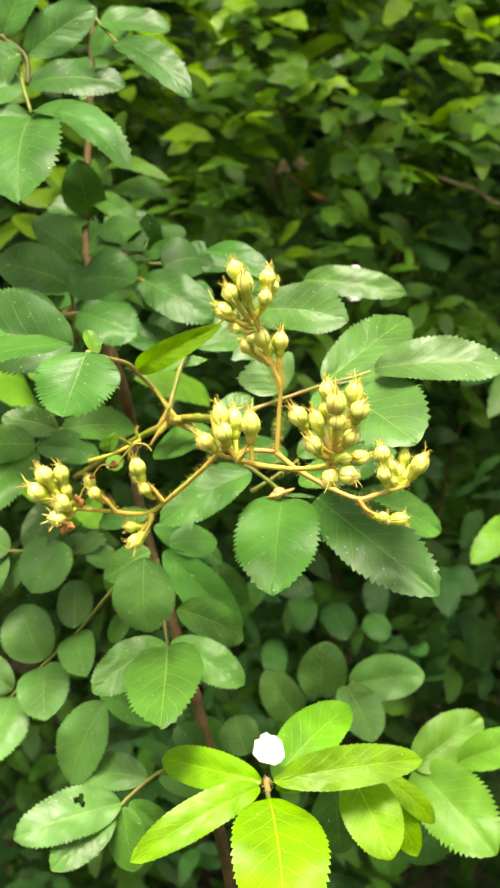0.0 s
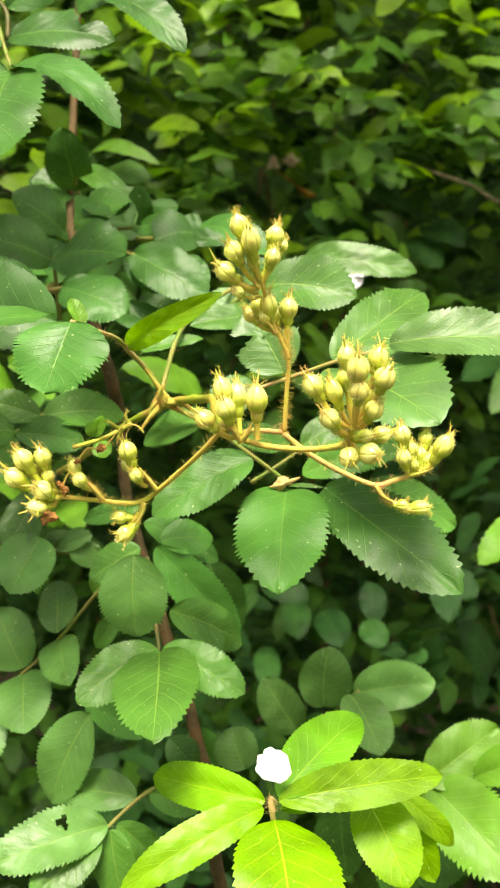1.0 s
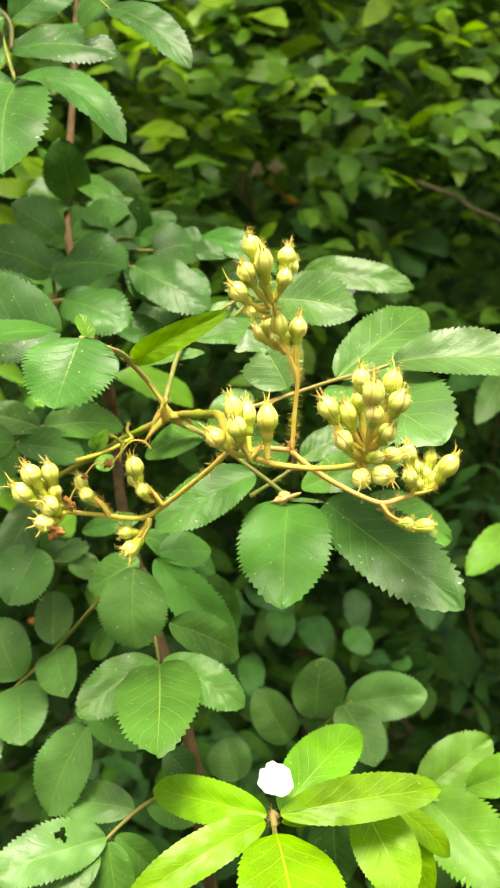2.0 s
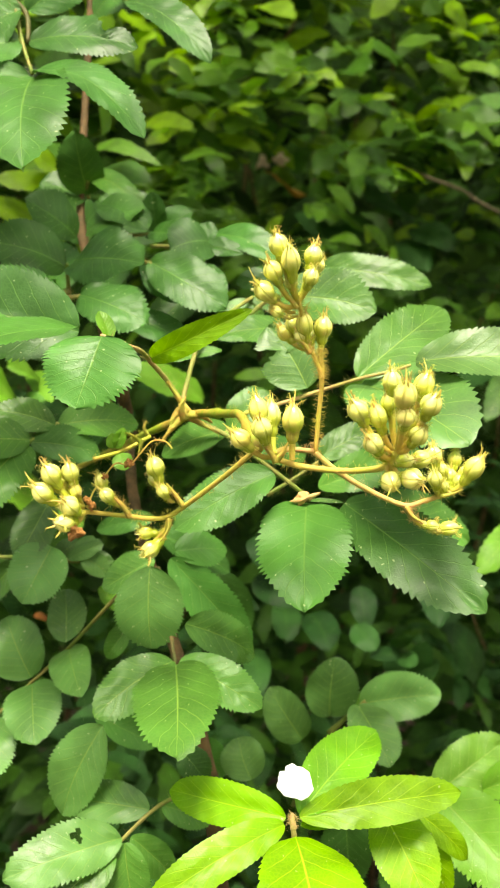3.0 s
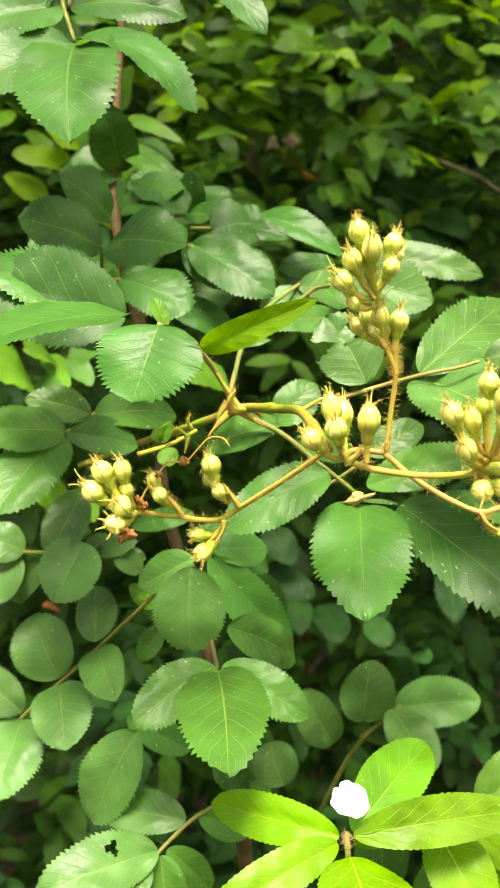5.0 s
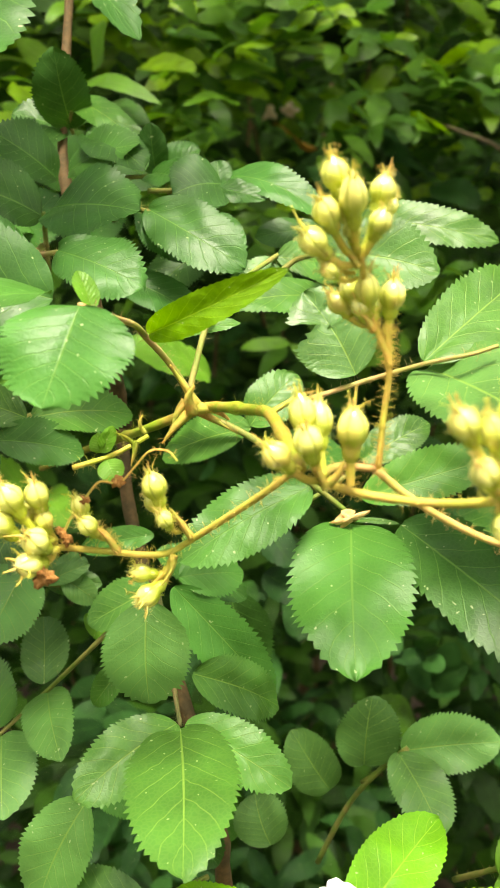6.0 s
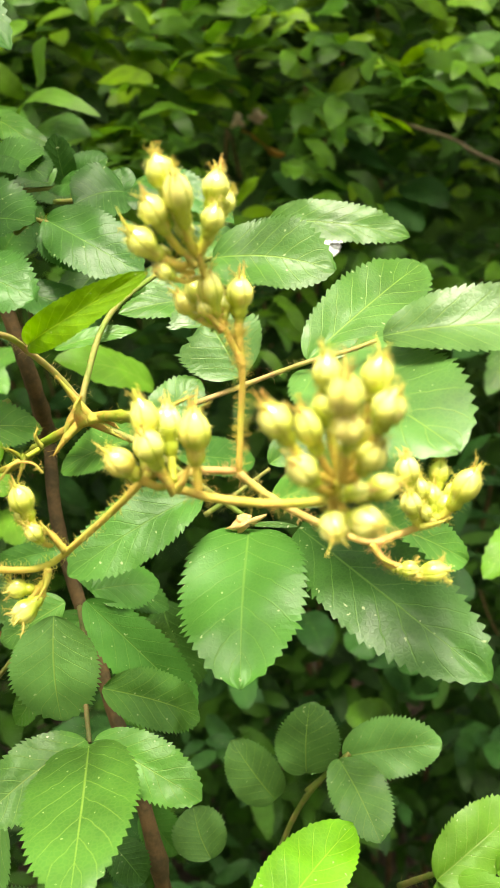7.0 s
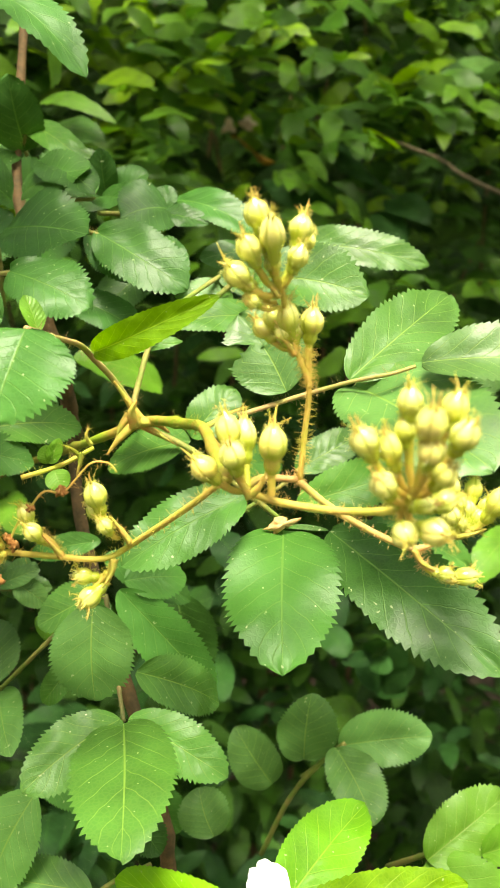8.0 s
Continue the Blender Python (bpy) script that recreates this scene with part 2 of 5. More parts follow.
def add_hairs(bm, count, rng, length=0.0022):
    """Fine curved glandular hairs rooted in the stem's surface."""
    bm.faces.ensure_lookup_table()
    bm.normal_update()
    quads = [f for f in bm.faces if len(f.verts) == 4]
    for f in [rng.choice(quads) for _ in range(count)]:
        a, b, c, d = (v.co for v in f.verts)
        p, q = rng.random(), rng.random()
        root = a.lerp(b, p).lerp(d.lerp(c, p), q)
        out = f.normal.copy()
        side = (b - a).normalized()
        along = out.cross(side)
        size = length * rng.uniform(0.3, 1.1)
        bend = along * rng.uniform(-0.9, 0.9) + side * rng.uniform(-0.5, 0.5)
        rings = []
        for lift, turn, wide in ((-0.05, 0.0, 0.000050), (0.55, 0.2, 0.000036), (0.95, 0.7, 0.000024)):
            mid = root + out * size * lift + bend * size * turn
            rings.append([bm.verts.new(mid + wide * (side * x + along * y)) for x, y in ((1, 0), (-0.5, 0.87), (-0.5, -0.87))])
        for r, s in zip(rings, rings[1:]):
            for k in range(3):
                bm.faces.new((r[k], r[(k + 1) % 3], s[(k + 1) % 3], s[k]))
        bm.faces.new(rings[-1])


def stem_part(parent, name, points, r0, r1, material, knots=0, hairs=0):
    rng = random.Random(round(points[0][0] * 1e5) + len(points))
    line = smooth_path(points)
    at = Vector(points[0])
    line = [p - at for p in line]
    bm = bmesh.new()
    add_tube(bm, line, r0, r1, 8, knots, rng)
    if hairs:
        add_hairs(bm, hairs * 26, rng, 0.0016)
    return part(name, finish(bm, name), material, parent, at=at)


def bract(parent, name, points, half, material, hairs=20):
    """A flat pointed stipule or bract with a fringe of hairs."""
    rng = random.Random(round(points[0][2] * 1e6))
    at = Vector(points[0])
    line = [p - at for p in smooth_path(points)]
    bm = bmesh.new()
    flat_strip(bm, line, half, Vector((0.1, -0.9, 0.4)))
    add_hairs(bm, hairs * 3, rng, 0.0025)
    return part(name, finish(bm, name), material, parent, at=at)


def compound_leaf(parent, points, r, material):
    """The leaf's stalk; its leaflets hang under it."""
    return stem_part(parent, "leaf", points, r * 1.15, r * 0.8, material, hairs=4)


def blade(length, width, arch=0.05, round=0.0, fold=0.22, wave=0.03, bite=0.0, teeth=16, across=4, seed=0, lean=None, hole=None, saw_size=1.0):
    """A serrated leaf blade: base at the origin, tip on +y, upper side +z. Teeth point to the tip. bite: where notches
    are eaten out of a margin (the sign picks the margin); hole: (along, across, radius) of a hole eaten through the blade."""
    rng = random.Random(seed)
    bm = bmesh.new()
    layer = bm.loops.layers.uv.new("blade")
    steps = 3 if teeth > 9 else 2
    rows, n = [], steps * teeth
    foot, point = 0.56 - 0.08 * round + rng.uniform(-0.03, 0.04), 0.66 - 0.18 * round + rng.uniform(-0.04, 0.04)
    most = foot / (foot + point)
    most = most ** foot * (1 - most) ** point
    drift, phase, twist = rng.uniform(-0.05, 0.05), rng.uniform(0, 6), rng.uniform(-0.14, 0.14)
    droop, cup, skew = rng.uniform(0.0, 0.05), rng.uniform(0.15, 0.5), rng.uniform(-0.06, 0.06)
    bites = bite if isinstance(bite, tuple) else (bite,) if bite else ()
    lumps = Vector((rng.uniform(0, 90), rng.uniform(0, 90), 0))
    size = [[rng.uniform(0.45, 1.45) for _ in range(teeth + 1)] for _ in range(2)]
    for i in range(n + 1):
        u = 0.004 + 0.992 * i / n
        half = 0.5 * width * u ** foot * (1 - u) ** point / most * (1 - math.exp((u - 1) / (0.020 - 0.008 * round)))
        p = (i % steps) / steps
        saw = min(0.22 * half, (0.044 - 0.008 * round) * saw_size * width * min(1, 4 * u) * min(1, 0.35 + 3 * (1 - u)))
        row = []
        for j in range(-across, across + 1):
            s = j / across
            x, y = s * half * (1 + skew * s), u * length
            if abs(s) == 1 and 0 < i < n:
                big = size[s > 0][i // steps] * saw
                x += s * big * (-0.55 + 1.9 * p)
                y += 0.95 * big * p * p * steps / 2
            x += (drift if lean is None else lean) * width * math.sin(math.pi * u)
            for gap in bites:
                if s * gap > 0 and abs(u - abs(gap)) < 0.13:
                    x *= min(1.0, 0.22 + 6.0 * abs(u - abs(gap)) + 0.05 * math.sin(90 * u))
            z = fold * abs(x) * (1 - 0.5 * u) + arch * length * 4 * u * (1 - u) + twist * x * u
            z += wave * width * math.sin(u * 9 + phase + (2 if s > 0 else 0)) * s * s - droop * length * u ** 3
            z -= cup * abs(x) ** 2 / max(width, 1e-6)
            z += 0.055 * width * noise.noise(Vector((x, y, 0)) / width * 2.2 + lumps) * min(1, 2.5 * abs(s))
            z += 0.0028 * width * math.cos(2 * math.pi * 8 * (u - 0.26 * abs(s) ** 0.9)) * min(1, 3 * abs(s))
            row.append((bm.verts.new((x, y, z)), u, 0.5 + 0.5 * s))
        rows.append(row)
    for r, q in zip(rows, rows[1:]):
        for a, b, c, d in zip(r, r[1:], q[1:], q):
            if hole:
                u, v = (a[1] + c[1]) / 2 - hole[0], ((a[2] + c[2]) / 2 - hole[1]) * width / length
                if math.hypot(u, v) < hole[2] * (1 + 0.3 * math.sin(3 * math.atan2(v, u) + 1)):
                    continue
            f = bm.faces.new((a[0], b[0], c[0], d[0]))
            for loop, src in zip(f.loops, (a, b, c, d)):
                loop[layer].uv = src[1:]
    return bm


def blade_turn(base, tip, roll=0.0):
    """The turn that lays a blade from base to tip with its upper side to the light."""
    ahead = (Vector(tip) - Vector(base)).normalized()
    n = FACE - ahead * FACE.dot(ahead)
    if n.length < 0.15:
        n = Vector((0, 0, 1)) - ahead * ahead.z
    n.normalize()
    side = ahead.cross(n)
    c, s = math.cos(radians(roll)), math.sin(radians(roll))
    n, side = n * c + side * s, side * c - n * s
    return Matrix((side, ahead, n)).transposed().to_4x4()


def leaflet(parent, base, tip, width, material, roll=0.0, arch=0.05, round=0.15, wave=0.03, bite=0.0, lean=None, fold=0.40, hole=None):
    """One leaflet on a leaf's stalk."""
    length = (Vector(tip) - Vector(base)).length
    across = 10 if hole else 6
    roll += random.Random(int(tip[0] * 8e4 + base[2] * 5e4)).uniform(-8, 8)
    bm = blade(length, width, arch, round, fold, wave, bite, 24 if length > 0.02 else 16, across, int(base[0] * 9e4 + tip[2] * 7e4), lean, hole, 0.5 if material in (YOUNG, LIME, MIDYOUNG) else 1.0)
    return part("leaflet", finish(bm, "leaflet"), material, parent, at=base, turn=blade_turn(base, tip, roll))


def add_lathe(bm, rings, sides=14):
    """A body of revolution round z from (radius, height) pairs."""
    made = []
    for r, z in rings:
        made.append([bm.verts.new((r * math.cos(t), r * math.sin(t), z)) for t in (2 * math.pi * k / sides for k in range(sides))])
    for a, b in zip(made, made[1:]):
        for k in range(sides):
            bm.faces.new((a[k], a[(k + 1) % sides], b[(k + 1) % sides], b[k]))
    bm.faces.new(made[0][::-1])
    bm.faces.new(made[-1])


def bud(parent, centre, foot, r, stretch=1.0, splayed=0):
    """A swollen rose bud on its own stalk: body, calyx tips and gland hairs. r: radius of the body."""
    rng = random.Random(int(centre[0] * 1e5 + centre[2] * 3e5))
    c, f = Vector(centre), Vector(foot)
    up = (c - f).normalized()
    up = (up + Vector((0, -0.1, 0.35))).normalized()
    turn = up.to_track_quat("Z", "Y").to_matrix().to_4x4()
    bm = bmesh.new()
    r *= 1.06
    h = r * stretch
    shape = [(0.26, -1.85), (0.34, -1.70), (0.52, -1.48), (0.60, -1.22), (0.58, -0.98), (0.60, -0.84), (0.82, -0.58), (0.97, -0.20), (1.0, 0.12), (0.93, 0.46), (0.76, 0.78), (0.52, 1.02), (0.31, 1.20), (0.14, 1.34), (0.05, 1.42)]
    add_lathe(bm, [(a * r, b * h) for a, b in shape], 20)
    for v in bm.verts:
        t = math.atan2(v.co.y, v.co.x)
        k = 1 + (0.045 if v.co.z > -0.7 * h else 0.0) * math.cos(5 * t)
        v.co.x *= k
        v.co.y *= k
    add_hairs(bm, 120, rng, 0.0009)
    body = part("bud", finish(bm, "bud"), BUD_SKIN, parent, at=c, turn=turn)
    # stalk of the bud, from the fork to the body
    low = c - up * 1.75 * h
    line = smooth_path([f, f.lerp(low, 0.5) - up * 0.1 * r + (low - f).length * 0.1 * Vector((0, 0, -1)), low])
    bm = bmesh.new()
    inv = turn.inverted()
    local = [inv @ (p - c) for p in line]
    add_tube(bm, local, 0.26 * r, 0.32 * r, 8)
    add_hairs(bm, 30, rng, 0.0011)
    child(body, "pedicel", bm, PEDICEL)
    # calyx tips
    tips = 5 if not splayed else 6
    a0 = rng.uniform(0, 6)
    for k in range(tips):
        t = a0 + 2 * math.pi * k / tips + rng.uniform(-0.3, 0.3)
        out = Vector((math.cos(t), math.sin(t), 0))
        bm = bmesh.new()
        long = r * rng.uniform(0.5, 1.6)
        if splayed:
            pts = [out * 0.72 * r + Vector((0, 0, 0.7 * h)), out * 1.2 * r + Vector((0, 0, 1.0 * h)), out * (1.25 * r + long * 0.3) + Vector((0, 0, 1.0 * h + long * 0.45))]
        else:
            lift = rng.uniform(0.0, 0.12) if k < 3 else rng.uniform(0.5, 1.2)
            pts = [out * 0.60 * r + Vector((0, 0, 0.84 * h)), out * 0.36 * r + Vector((0, 0, 1.12 * h)), out * (0.25 + 0.3 * lift) * r + Vector((0, 0, 1.25 * h + long * 0.35)), out * (0.25 + lift) * r + Vector((0, 0, 1.3 * h + long * 0.75))]
        line = smooth_path(pts, 5)
        flat_strip(bm, line, 0.15 * r, out)
        add_hairs(bm, 14, rng, 0.0009)
        child(body, "sepal", bm, SEPAL)
    return body


def child(parent, name, bm, material):
    """A sub-part in its parent's own axes."""
    mesh = finish(bm, name)
    mesh.materials.append(material)
    ob = new(name, mesh)
    ob.parent = parent
    return ob


def flat_strip(bm, line, half, out):
    """A narrow pointed strip with a raised middle and a thickness."""
    rings = []
    for n, p in enumerate(line):
        s = n / (len(line) - 1)
        ahead = (line[min(n + 1, len(line) - 1)] - line[max(n - 1, 0)]).normalized()
        side = ahead.cross(out)
        side = side.normalized() if side.length > 1e-6 else Vector((1, 0, 0))
        nrm = side.cross(ahead)
        w = half * (1 - 0.85 * s ** 1.2)
        rings.append([bm.verts.new(p + q) for q in (side * w, nrm * w * 0.45, -side * w, -nrm * w * 0.3)])
    for a, b in zip(rings, rings[1:]):
        for k in range(4):
            bm.faces.new((a[k], a[(k + 1) % 4], b[(k + 1) % 4], b[k]))
    bm.faces.new(rings[0][::-1])
    bm.faces.new(rings[-1])


def crumple(bm, size, rng, flat=1.0):
    """A withered, crumpled scrap."""
    bmesh.ops.create_icosphere(bm, subdivisions=3, radius=size)
    seed = Vector((rng.uniform(0, 50), rng.uniform(0, 50), rng.uniform(0, 50)))
    for v in bm.verts:
        k = 0.55 + 1.1 * noise.noise(v.co / size * 1.4 + seed) + 0.5 * noise.noise(v.co / size * 4 + seed)
        v.co *= max(0.15, k)
        v.co.z *= flat


def dry_bit(parent, at, size):
    rng = random.Random(int(at[0] * 1e6))
    bm = bmesh.new()
    crumple(bm, size, rng)
    return part("withered_flower", finish(bm, "withered_flower"), DRY, parent, "crumpled brown withered stamens", at=at)


def fallen_petal(at, r):
    """A heart-shaped white petal, cupped, lying on the young leaves."""
    bm = bmesh.new()
    rows = []
    for i in range(9):
        k = i / 8
        row = []
        for j in range(48):
            t = 2 * math.pi * j / 48
            edge = r * (1.02 - 0.16 * math.exp(-((t - 1.70) / 0.22) ** 2) - 0.20 * math.exp(-((t - 2.62) / 0.16) ** 2) - 0.13 * math.exp(-((t - 3.45) / 0.14) ** 2) + 0.05 * math.cos(3 * t + 1) + 0.03 * math.cos(7 * t) + 0.02 * math.cos(13 * t))
            x, y = k * edge * math.cos(t) * 1.02, k * edge * math.sin(t) * 0.93
            row.append(bm.verts.new((x, y, 0.16 * (x * x + y * y) / r + 0.04 * r * math.sin(5 * t) * k)))
        rows.append(row)
    for a, b in zip(rows, rows[1:]):
        for j in range(48):
            bm.faces.new((a[j], a[(j + 1) % 48], b[(j + 1) % 48], b[j]))
    bmesh.ops.remove_doubles(bm, verts=bm.verts, dist=1e-6)
    bmesh.ops.recalc_face_normals(bm, faces=bm.faces)
    bmesh.ops.solidify(bm, geom=bm.faces[:], thickness=0.0002)
    ob = new("fallen_petal", finish(bm, "fallen_petal"))
    ob.data.materials.append(WHITE)
    ob.matrix_basis = Matrix.Translation(at) @ blade_turn((0, 0, 0), (0.25, 0.12, 0.95), -10)
    return tagged(ob, "white rose petal fallen on bright young leaves", "petal")


def dry_leaf(at, r):
    """A scrap of straw-coloured bract on a leaf base."""
    rng = random.Random(5)
    bm = bmesh.new()
    crumple(bm, r, rng, 0.3)
    for v in bm.verts:
        v.co.y *= 0.45
    ob = new("dry_bract", finish(bm, "dry_bract"))
    ob.data.materials.append(STRAW)
    ob.matrix_basis = Matrix.Translation(at) @ blade_turn((0, 0, 0), (-0.2, -0.3, 1))
    return tagged(ob, "straw-coloured dry scrap caught on a leaf base", "dry scrap")


def blossom(at, r):
    """A small white rose blossom behind the leaves."""
    base = thing("rose_blossom", at, "small white rose blossom half hidden behind leaves", "flower")
    for k in range(5):
        t = 2 * math.pi * k / 5
        bm = blade(r, r * 0.95, 0.12, 0.9, 0.05, 0.05, 0, 5, 3, k)
        part("petal", finish(bm, "petal"), WHITE, base, at=at, turn=blade_turn((0, 0, 0), (math.cos(t), -0.45, math.sin(t))))
    bm = bmesh.new()
    crumple(bm, r * 0.25, random.Random(2))
    part("flower_centre", finish(bm, "flower_centre"), STRAW, base, at=Vector(at) + Vector((0, -0.002, 0)))
    return base


def hedge_leaf(parent, base, tip, width, material, roll=0.0, arch=0.08, round=0.2):
    """A single leaf of the hedge behind."""
    length = (Vector(tip) - Vector(base)).length
    bm = blade(length, width, arch, round, 0.2, 0.05, 0.0, 9, 3, int(base[0] * 9e4 + tip[2] * 7e4))
    return part("leaf", finish(bm, "leaf"), material, parent, at=base, turn=blade_turn(base, tip, roll))


def withered_blossom(at, r):
    """A withered pinkish blossom."""
    bm = bmesh.new()
    crumple(bm, r, random.Random(int(at[0] * 1e5)))
    ob = new("withered_blossom", finish(bm, "withered_blossom"))
    ob.data.materials.append(WITHERED)
    ob.location = at
    return tagged(ob, "withered straw-pink blossom in the hedge", "flower", "withered blossoms")


# ---- ground ----
bm = bmesh.new()
bmesh.ops.create_grid(bm, x_segments=60, y_segments=60, size=60)
for v in bm.verts:
    v.co.z = 0.04 * noise.noise(v.co * 0.7)
ground = new("ground", finish(bm, "ground"))
ground.data.materials.append(SOIL)
tagged(ground, "dark earth with litter under the shrubs", "ground", kind="structure")

# ---- the rose in front ----
# upper branch with a broad leaf and damaged leaflets
# Darker leaf colours on this branch put shade in against the direct sun.
branch = thing("rose_branch", (-0.085, 0.34, 1.40), "rose branch with broad serrated green leaflets, some nibbled", "rose branch", "rose branches")
stem_part(branch, "stem", [(-0.0948, 0.3450, 1.4046), (-0.0863, 0.3380, 1.3960), (-0.0776, 0.3340, 1.3883), (-0.0761, 0.3300, 1.3780)], .0009, .0008, BARK_GREEN)
leaf = compound_leaf(branch, [(-0.0815, 0.3360, 1.3926), (-0.0783, 0.3300, 1.3795), (-0.0735, 0.3220, 1.3670)], .0007, TWIG)
leaflet(leaf, (-0.0733, 0.3220, 1.3663), (-0.0691, 0.2800, 1.3336), 0.0279, DARK, arch=0.05)
leaflet(leaf, (-0.0728, 0.3220, 1.3672), (-0.0378, 0.3020, 1.3463), 0.0163, BLUE, roll=-12, arch=0.16)
leaflet(leaf, (-0.0745, 0.3220, 1.3666), (-0.1019, 0.3050, 1.3479), 0.0219, DARK)
leaflet(leaf, (-0.0757, 0.3300, 1.3788), (-0.0417, 0.3220, 1.3772), 0.0182, BLUE, bite=-0.70)
leaflet(leaf, (-0.0781, 0.3300, 1.3787), (-0.1043, 0.3220, 1.3696), 0.0220, DARK)
leaf = compound_leaf(branch, [(-0.0949, 0.3450, 1.4027), (-0.0863, 0.3380, 1.3960), (-0.0775, 0.3340, 1.3883)], .0006, TWIG)
leaflet(leaf, (-0.0770, 0.3340, 1.3887), (-0.0529, 0.3350, 1.4053), 0.0161, BLUE, roll=20)
leaflet(leaf, (-0.0863, 0.3380, 1.3960), (-0.0720, 0.3350, 1.4182), 0.0180, DARK)
leaflet(leaf, (-0.0786, 0.3340, 1.3893), (-0.0989, 0.3350, 1.3792), 0.0215, DARK)
leaf = compound_leaf(branch, [(-0.0610, 0.3600, 1.4152), (-0.0544, 0.3500, 1.4042), (-0.0465, 0.3400, 1.3946)], .0006, TWIG)
leaflet(leaf, (-0.0460, 0.3340, 1.3928), (-0.0192, 0.3120, 1.3702), 0.0138, BLUE, arch=0.1)
leaflet(leaf, (-0.0544, 0.3500, 1.4042), (-0.0285, 0.3450, 1.4008), 0.0155, DARK)
leaflet(leaf, (-0.0610, 0.3700, 1.3989), (-0.0402, 0.3600, 1.4112), 0.0300, DARK)

# the upright brown cane and the leaves behind the buds
cane = thing("rose_cane", (0.0, 0.40, 0.0), "upright brown rose cane with dark green leaves", "rose cane", "rose branches")
stem_part(cane, "stem", [(0.040, 0.520, 0.0), (0.022, 0.450, 0.6), (-0.0020, 0.368, 1.0000), (-0.0125, 0.3400, 1.1000), (-0.0184, 0.3300, 1.1490), (-0.0330, 0.3520, 1.1870), (-0.0454, 0.3700, 1.2234), (-0.0492, 0.3850, 1.2486)], .0026, .0021, BARK, knots=5)
stem_part(cane, "stem", [(-0.0492, 0.3850, 1.2486), (-0.0505, 0.3700, 1.2675), (-0.0548, 0.3700, 1.2823), (-0.0606, 0.3750, 1.2990)], .0026, .0022, BARK, knots=3)
stem_part(cane, "stem", [(-0.0606, 0.3750, 1.2948), (-0.0680, 0.3900, 1.3295), (-0.0689, 0.4000, 1.3546), (-0.0685, 0.4100, 1.3872), (-0.0675, 0.4200, 1.4317)], .0018, .0013, BARK, knots=4)
leaf = compound_leaf(cane, [(-0.0685, 0.3650, 1.2909), (-0.0684, 0.3600, 1.3027), (-0.0684, 0.3550, 1.3122)], .0008, TWIG)
leaflet(leaf, (-0.0684, 0.3520, 1.3111), (-0.0931, 0.3420, 1.3186), 0.0229, DARK)
leaflet(leaf, (-0.0669, 0.3700, 1.3229), (-0.0835, 0.3600, 1.3346), 0.0205, DARK)
leaflet(leaf, (-0.0649, 0.3470, 1.3128), (-0.0398, 0.3300, 1.3120), 0.0242, BLUE, wave=0.06)
leaflet(leaf, (-0.0637, 0.3720, 1.3251), (-0.0425, 0.3600, 1.3326), 0.0193, DARK)
leaflet(leaf, (-0.0591, 0.3750, 1.3355), (-0.0402, 0.3550, 1.3247), 0.0149, BLUE, wave=0.05)
leaf = compound_leaf(cane, [(-0.0664, 0.4000, 1.3402), (-0.0666, 0.3950, 1.3417), (-0.0654, 0.3900, 1.3452)], .0006, TWIG)
leaflet(leaf, (-0.0658, 0.3950, 1.3407), (-0.0691, 0.3800, 1.3611), 0.0173, DARK)
leaflet(leaf, (-0.0659, 0.4000, 1.3487), (-0.0390, 0.3720, 1.3298), 0.0099, GREEN, arch=0.14)
leaflet(leaf, (-0.0666, 0.3950, 1.3396), (-0.0835, 0.3900, 1.3444), 0.0175, DARK)
leaf = compound_leaf(cane, [(-0.0562, 0.3650, 1.3229), (-0.0485, 0.3700, 1.3237), (-0.0374, 0.3750, 1.3251)], .0007, TWIG)
leaflet(leaf, (-0.0381, 0.3750, 1.3253), (-0.0398, 0.3690, 1.3392), 0.0094, BLUE, round=0.3)
leaflet(leaf, (-0.0377, 0.3750, 1.3257), (-0.0255, 0.3730, 1.3332), 0.0128, BLUE, round=0.4)
leaflet(leaf, (-0.0394, 0.3720, 1.3252), (-0.0314, 0.3600, 1.3232), 0.0123, BLUE)
leaflet(leaf, (-0.0424, 0.3700, 1.3249), (-0.0492, 0.3800, 1.3386), 0.0095, GREEN)
leaf = compound_leaf(cane, [(-0.0396, 0.3600, 1.3193), (-0.0293, 0.3550, 1.3192), (-0.0183, 0.3520, 1.3200)], .0007, TWIG)
leaflet(leaf, (-0.0183, 0.3520, 1.3208), (-0.0324, 0.3450, 1.3173), 0.0209, BLUE, round=0.5)
leaflet(leaf, (-0.0203, 0.3500, 1.3194), (-0.0071, 0.3450, 1.3166), 0.0085, BLUE)
leaflet(leaf, (-0.0193, 0.3520, 1.3207), (-0.0204, 0.3560, 1.3277), 0.0080, BLUE)
leaflet(leaf, (-0.0174, 0.3600, 1.3240), (0.0101, 0.3430, 1.3121), 0.0118, BLUE, arch=0.12)
leaf = compound_leaf(cane, [(-0.0487, 0.3500, 1.3105), (-0.0431, 0.3420, 1.3130), (-0.0379, 0.3360, 1.3118)], .0008, TWIG)
leaflet(leaf, (-0.0384, 0.3370, 1.3126), (-0.0131, 0.3230, 1.2982), 0.0179, BLUE)
leaflet(leaf, (-0.0401, 0.3400, 1.3130), (-0.0290, 0.3300, 1.2988), 0.0118, BLUE, wave=0.05)
leaf = compound_leaf(cane, [(-0.0661, 0.3400, 1.3024), (-0.0659, 0.3300, 1.3001), (-0.0590, 0.3220, 1.3006)], .0008, YOUNGSTEM)
leaflet(leaf, (-0.0590, 0.3200, 1.3009), (-0.0374, 0.3100, 1.2929), 0.0182, BLUE, wave=0.08)
